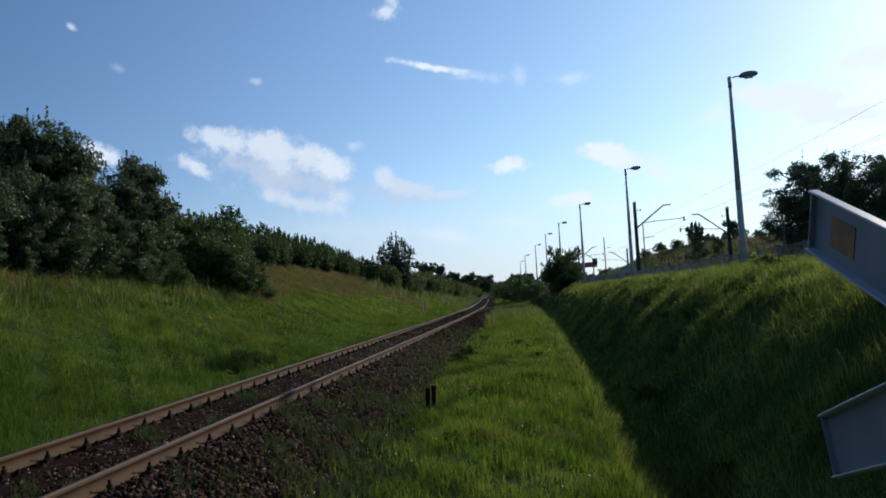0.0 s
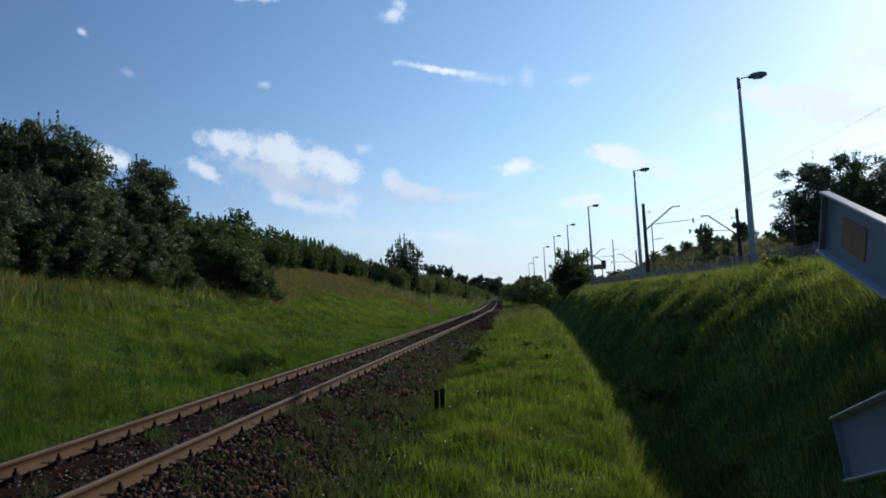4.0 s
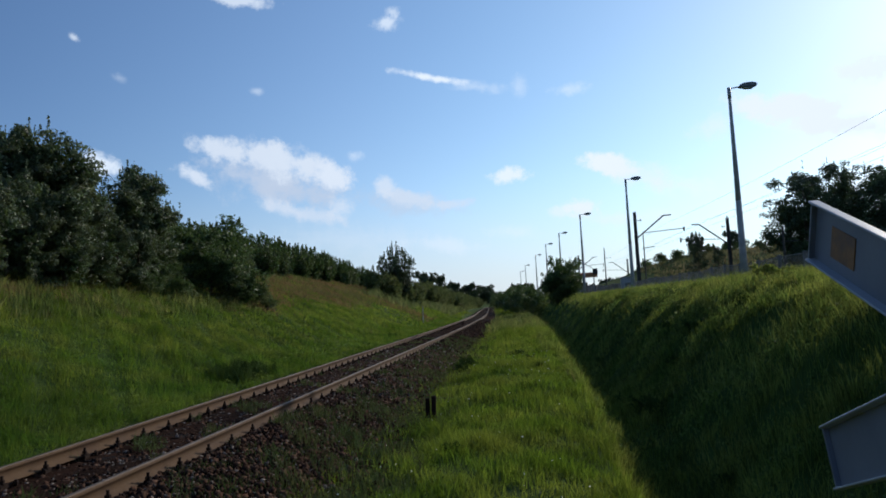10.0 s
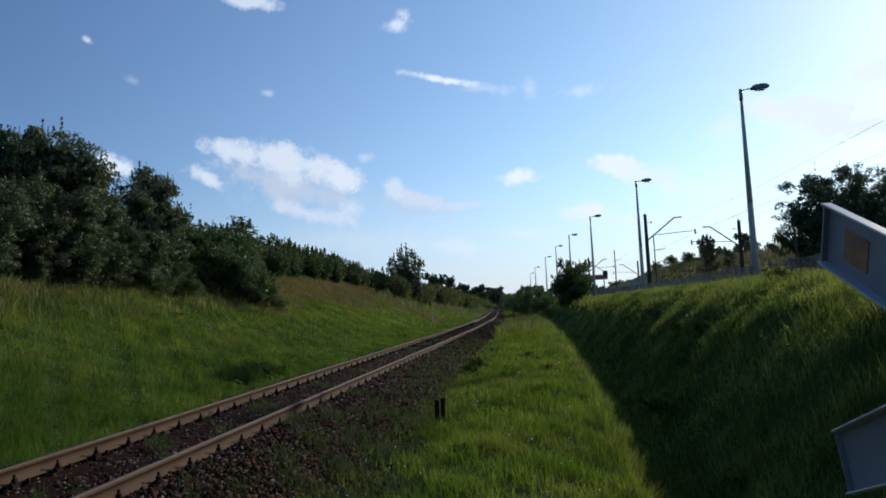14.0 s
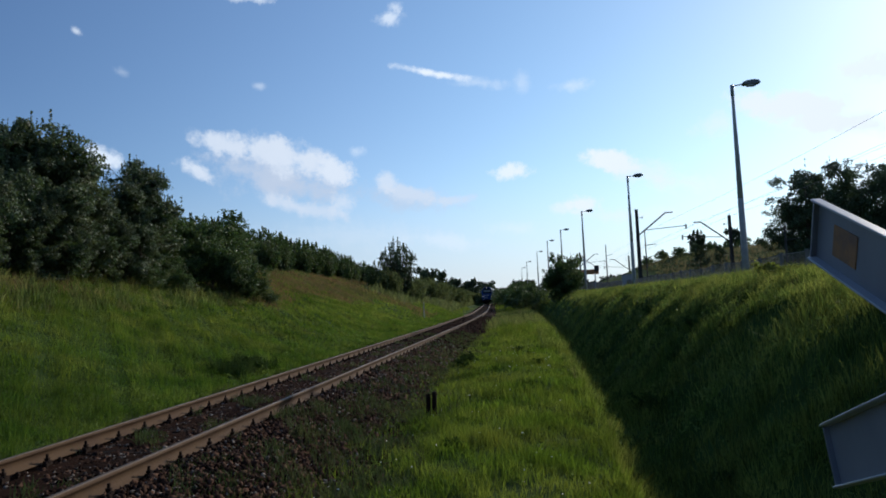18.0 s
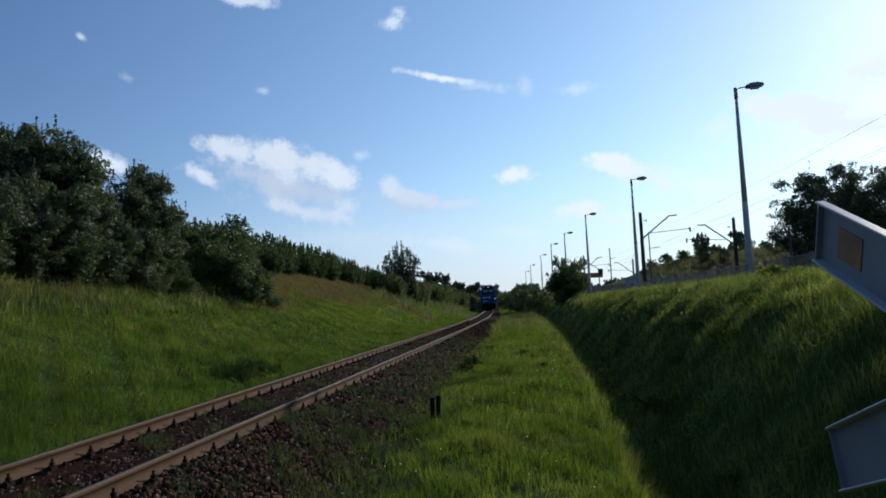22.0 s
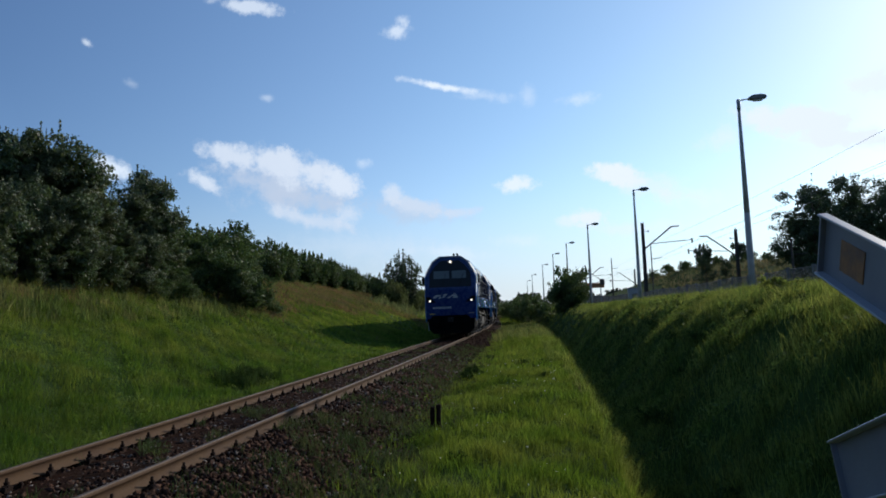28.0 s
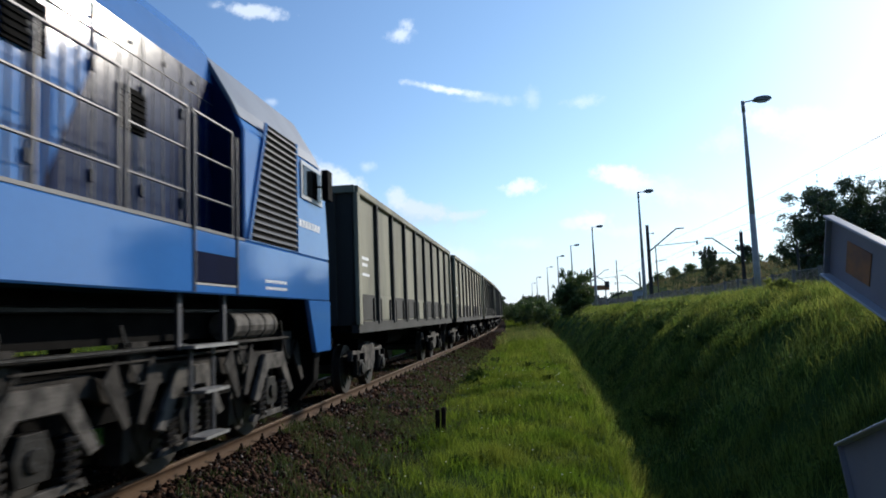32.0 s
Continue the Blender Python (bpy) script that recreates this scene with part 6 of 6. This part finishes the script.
        prism(bm, [(-1.35, 1.27), (1.35, 1.27), (1.30, 0.55), (1.05, 0.26), (-1.05, 0.26), (-1.30, 0.55)], min(end * 8.05, end * 8.30), max(end * 8.05, end * 8.30))
        pilot = part("pilot", bm, M["black"], loco, "black plough below the buffer beam", bevel=0.02)
        bm = bmesh.new()
        tube(bm, (0, end * 8.3, 1.06), (0, end * 8.95, 1.06), 0.07, 8)
        box(bm, -0.14, 0.14, min(end * 8.7, end * 9.0), max(end * 8.7, end * 9.0), 0.92, 1.18)
        part("coupler", bm, M["bogie"], loco, "dusty draw hook", bevel=0.01)
        for x in (-0.55, -0.4, 0.4, 0.55):
            bm = bmesh.new()
            tube(bm, (x, end * 8.32, 1.15), (x, end * 8.42, 0.85), 0.022, 6)
            tube(bm, (x, end * 8.42, 0.85), (x, end * 8.40, 0.55), 0.022, 6)
            part("brake_hose", bm, M["black"], pilot)
        if end < 0:
            for x in (-1.2, 1.0):
                bm = bmesh.new()
                box(bm, x, x + 0.30, y0 - 0.03, y0 + 0.0, 1.36, 1.40)
                part("grab_iron", bm, M["yellow"] if x < 0 else M["steel"], nose)
    bm = bmesh.new()
    box(bm, -0.5, 0.5, -0.9, 0.1, 4.68, 4.74)
    tube(bm, (0, -0.4, 4.70), (0, -0.4, 4.82), 0.22, 16)
    part("exhaust", bm, M["black"], hood, "sooty roof exhaust")
    for y in (-3.4, 2.6, 4.0):
        bm = bmesh.new()
        tube(bm, (0, y, 4.66), (0, y, 4.75), 0.42, 20)
        part("roof_fan", bm, M["roof"], hood)
    for y in (-4.75, 4.75):
        wheels += bogie3(loco, y)
    return loco, wheels


def wagon():
    car = empty("open_wagon", "weathered grey-green open goods wagon with steel ribs", "goods wagon", "wagons of the train")
    wheels = []
    h = 6.75
    for s in (-1, 1):
        bm = bmesh.new()
        box(bm, min(s * 1.36, s * 1.40), max(s * 1.36, s * 1.40), -h, h, 1.34, 3.70)
        part("side_wall", bm, M["olive"], car, "streaked grey-green side wall")
        bm = bmesh.new()
        prism(bm, [(s * 1.33, 3.66), (s * 1.475, 3.66), (s * 1.475, 3.80), (s * 1.33, 3.80)], -h, h)
        part("top_rim", bm, M["olive"], car, bevel=0.015)
        bm = bmesh.new()
        prism(bm, [(s * 1.30, 1.16), (s * 1.44, 1.16), (s * 1.44, 1.36), (s * 1.30, 1.36)], -h, h)
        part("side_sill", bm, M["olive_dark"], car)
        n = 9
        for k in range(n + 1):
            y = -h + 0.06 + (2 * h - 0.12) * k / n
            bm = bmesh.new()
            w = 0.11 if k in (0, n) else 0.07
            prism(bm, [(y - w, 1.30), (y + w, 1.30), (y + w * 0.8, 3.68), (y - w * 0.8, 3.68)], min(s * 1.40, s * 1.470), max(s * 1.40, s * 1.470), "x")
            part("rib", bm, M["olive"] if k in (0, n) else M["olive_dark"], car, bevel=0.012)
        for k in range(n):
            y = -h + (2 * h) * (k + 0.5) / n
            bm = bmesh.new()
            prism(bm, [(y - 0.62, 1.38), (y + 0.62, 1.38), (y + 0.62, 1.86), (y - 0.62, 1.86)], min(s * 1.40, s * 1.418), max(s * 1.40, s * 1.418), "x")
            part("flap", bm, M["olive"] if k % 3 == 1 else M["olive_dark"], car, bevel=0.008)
            for q in (-0.45, 0.45):
                bm = bmesh.new()
                box(bm, min(s * 1.418, s * 1.45), max(s * 1.418, s * 1.45), y + q - 0.03, y + q + 0.03, 1.32, 1.80)
                part("flap_hinge", bm, M["olive_dark"], car)
        bars(car, [(-h + 0.45, -h + 0.95, 2.5, 2.56), (-h + 0.45, -h + 0.85, 2.38, 2.44), (-h + 0.45, -h + 1.0, 2.2, 2.25)], s * 1.402, s * 0.003)
    for e in (-1, 1):
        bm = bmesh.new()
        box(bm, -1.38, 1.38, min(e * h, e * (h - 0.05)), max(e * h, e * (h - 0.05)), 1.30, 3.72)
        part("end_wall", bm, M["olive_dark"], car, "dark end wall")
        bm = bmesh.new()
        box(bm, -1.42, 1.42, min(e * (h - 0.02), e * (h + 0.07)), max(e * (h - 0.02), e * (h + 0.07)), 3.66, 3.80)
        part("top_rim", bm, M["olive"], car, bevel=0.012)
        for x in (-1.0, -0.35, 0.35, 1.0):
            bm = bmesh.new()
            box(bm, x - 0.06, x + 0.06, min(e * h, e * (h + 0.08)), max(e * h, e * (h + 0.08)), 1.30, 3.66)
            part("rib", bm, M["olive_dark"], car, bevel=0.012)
        for x in (-1, 1):
            bm = bmesh.new()
            tube(bm, (x * 0.875, e * h, 1.06), (x * 0.875, e * (h + 0.5), 1.06), 0.09, 12)
            tube(bm, (x * 0.875, e * (h + 0.5), 1.06), (x * 0.875, e * (h + 0.56), 1.06), 0.23, 20)
            part("buffer", bm, M["black"], car)
        bm = bmesh.new()
        tube(bm, (0, e * h, 1.04), (0, e * (h + 0.7), 1.04), 0.06, 8)
        part("coupler", bm, M["black"], car)
    bm = bmesh.new()
    box(bm, -1.36, 1.36, -h + 0.06, h - 0.06, 1.18, 1.30)
    box(bm, -0.25, 0.25, -h, h, 0.85, 1.18)
    part("floor", bm, M["black"], car)
    for c in (-4.6, 4.6):
        for s in (-1, 1):
            bm = bmesh.new()
            prism(bm, [(c - 1.35, 0.62), (c - 1.2, 0.82), (c - 0.6, 0.78), (c - 0.4, 0.92), (c + 0.4, 0.92), (c + 0.6, 0.78), (c + 1.2, 0.82), (c + 1.35, 0.62), (c + 0.6, 0.56), (c + 0.35, 0.36), (c - 0.35, 0.36), (c - 0.6, 0.56)], min(s * 0.96, s * 1.06), max(s * 0.96, s * 1.06), "x")
            fr = part("bogie_frame", bm, M["dusty"], car, bevel=0.012)
            for a in (-0.9, 0.9):
                bm = bmesh.new()
                box(bm, min(s * 1.0, s * 1.14), max(s * 1.0, s * 1.14), c + a - 0.16, c + a + 0.16, 0.32, 0.62)
                tube(bm, (s * 1.12, c + a, 0.46), (s * 1.18, c + a, 0.46), 0.12, 12)
                part("axle_box", bm, M["bogie"], fr, bevel=0.01)
                for b in (-0.27, 0.27):
                    bm = bmesh.new()
                    tube(bm, (s * 1.06, c + a + b, 0.36), (s * 1.06, c + a + b, 0.74), 0.075, 10)
                    part("coil_spring", bm, M["black"], fr)
        for a in (-0.9, 0.9):
            wheels.append(wheel_pair(car, c + a, 0.46))
        bm = bmesh.new()
        box(bm, -0.9, 0.9, c - 0.25, c + 0.25, 0.5, 1.0)
        part("bolster", bm, M["black"], car)
    bm = bmesh.new()
    tube(bm, (0.55, -1.2, 0.95), (0.55, 0.6, 0.95), 0.2, 14)
    part("air_reservoir", bm, M["black"], car)
    return car, wheels


LOCO_PITCH, WAGON_PITCH, WAGONS = 18.45, 15.0, 15


def front_at(t):
    """How far along the line the leading cab stands."""
    return 24.0 + (29 - t) * 15.0 if t < 29 else 24.0 - (t - 29) * 16.4


lead, lead_wheels = locomotive()
second = copy_thing(lead, pose(0, 60, 0))
first_wagon, wagon_wheels = wagon()
train = [(lead, 8.4), (second, 8.4 + LOCO_PITCH)]
_start = 8.4 + 1.5 * LOCO_PITCH + 0.25
train.append((first_wagon, _start + WAGON_PITCH / 2))
for _k in range(1, WAGONS):
    train.append((copy_thing(first_wagon, pose(0, 90 + 15 * _k, 0)), _start + WAGON_PITCH * (_k + 0.5)))
for _o in second.children_recursive:
    if _o.name.split(".")[0] in ("headlight", "top_headlight"):
        _o.material_slots[0].link = "OBJECT"
        _o.material_slots[0].material = M["glass"]
tagged(second, "second dark blue diesel locomotive coupled behind the first")


# ---------------------------------------------------------------- what moves
def rolled(ob, back, wheelsets, radius):
    """Keys one vehicle along the line, and the turning of its wheels while it passes close by."""
    rows = []
    for t in [0, 3, 6, 9, 12, 14, 16, 17, 18, 19, 20, 21, 22, 23, 24, 25, 26, 27, 27.5, 28, 28.5, 28.8, 29, 29.2, 29.5, 30, 30.5, 31, 31.5, 32]:
        x, y, h = on_line(front_at(t) + back)
        rows.append((t, pose(float(x), float(y), 0, 0, 0, math.degrees(float(h)))))
    walk(ob, rows)
    for ws in wheelsets:
        y = ws.matrix_basis.translation.y
        spin = []
        for k in range(0, 118):
            t = 28.1 + k / FPS
            spin.append((t, pose(0, y, radius, math.degrees((front_at(28.1) - front_at(t)) / radius))))
        walk(ws, [(0, spin[0][1])] + spin)


def motions():
    for i, (ob, back) in enumerate(train):
        sets = [c for c in ob.children if c.name.startswith("wheelset")] if i < 4 else []
        rolled(ob, back, sets, 0.525 if i < 2 else 0.46)


build_ballast()
motions()
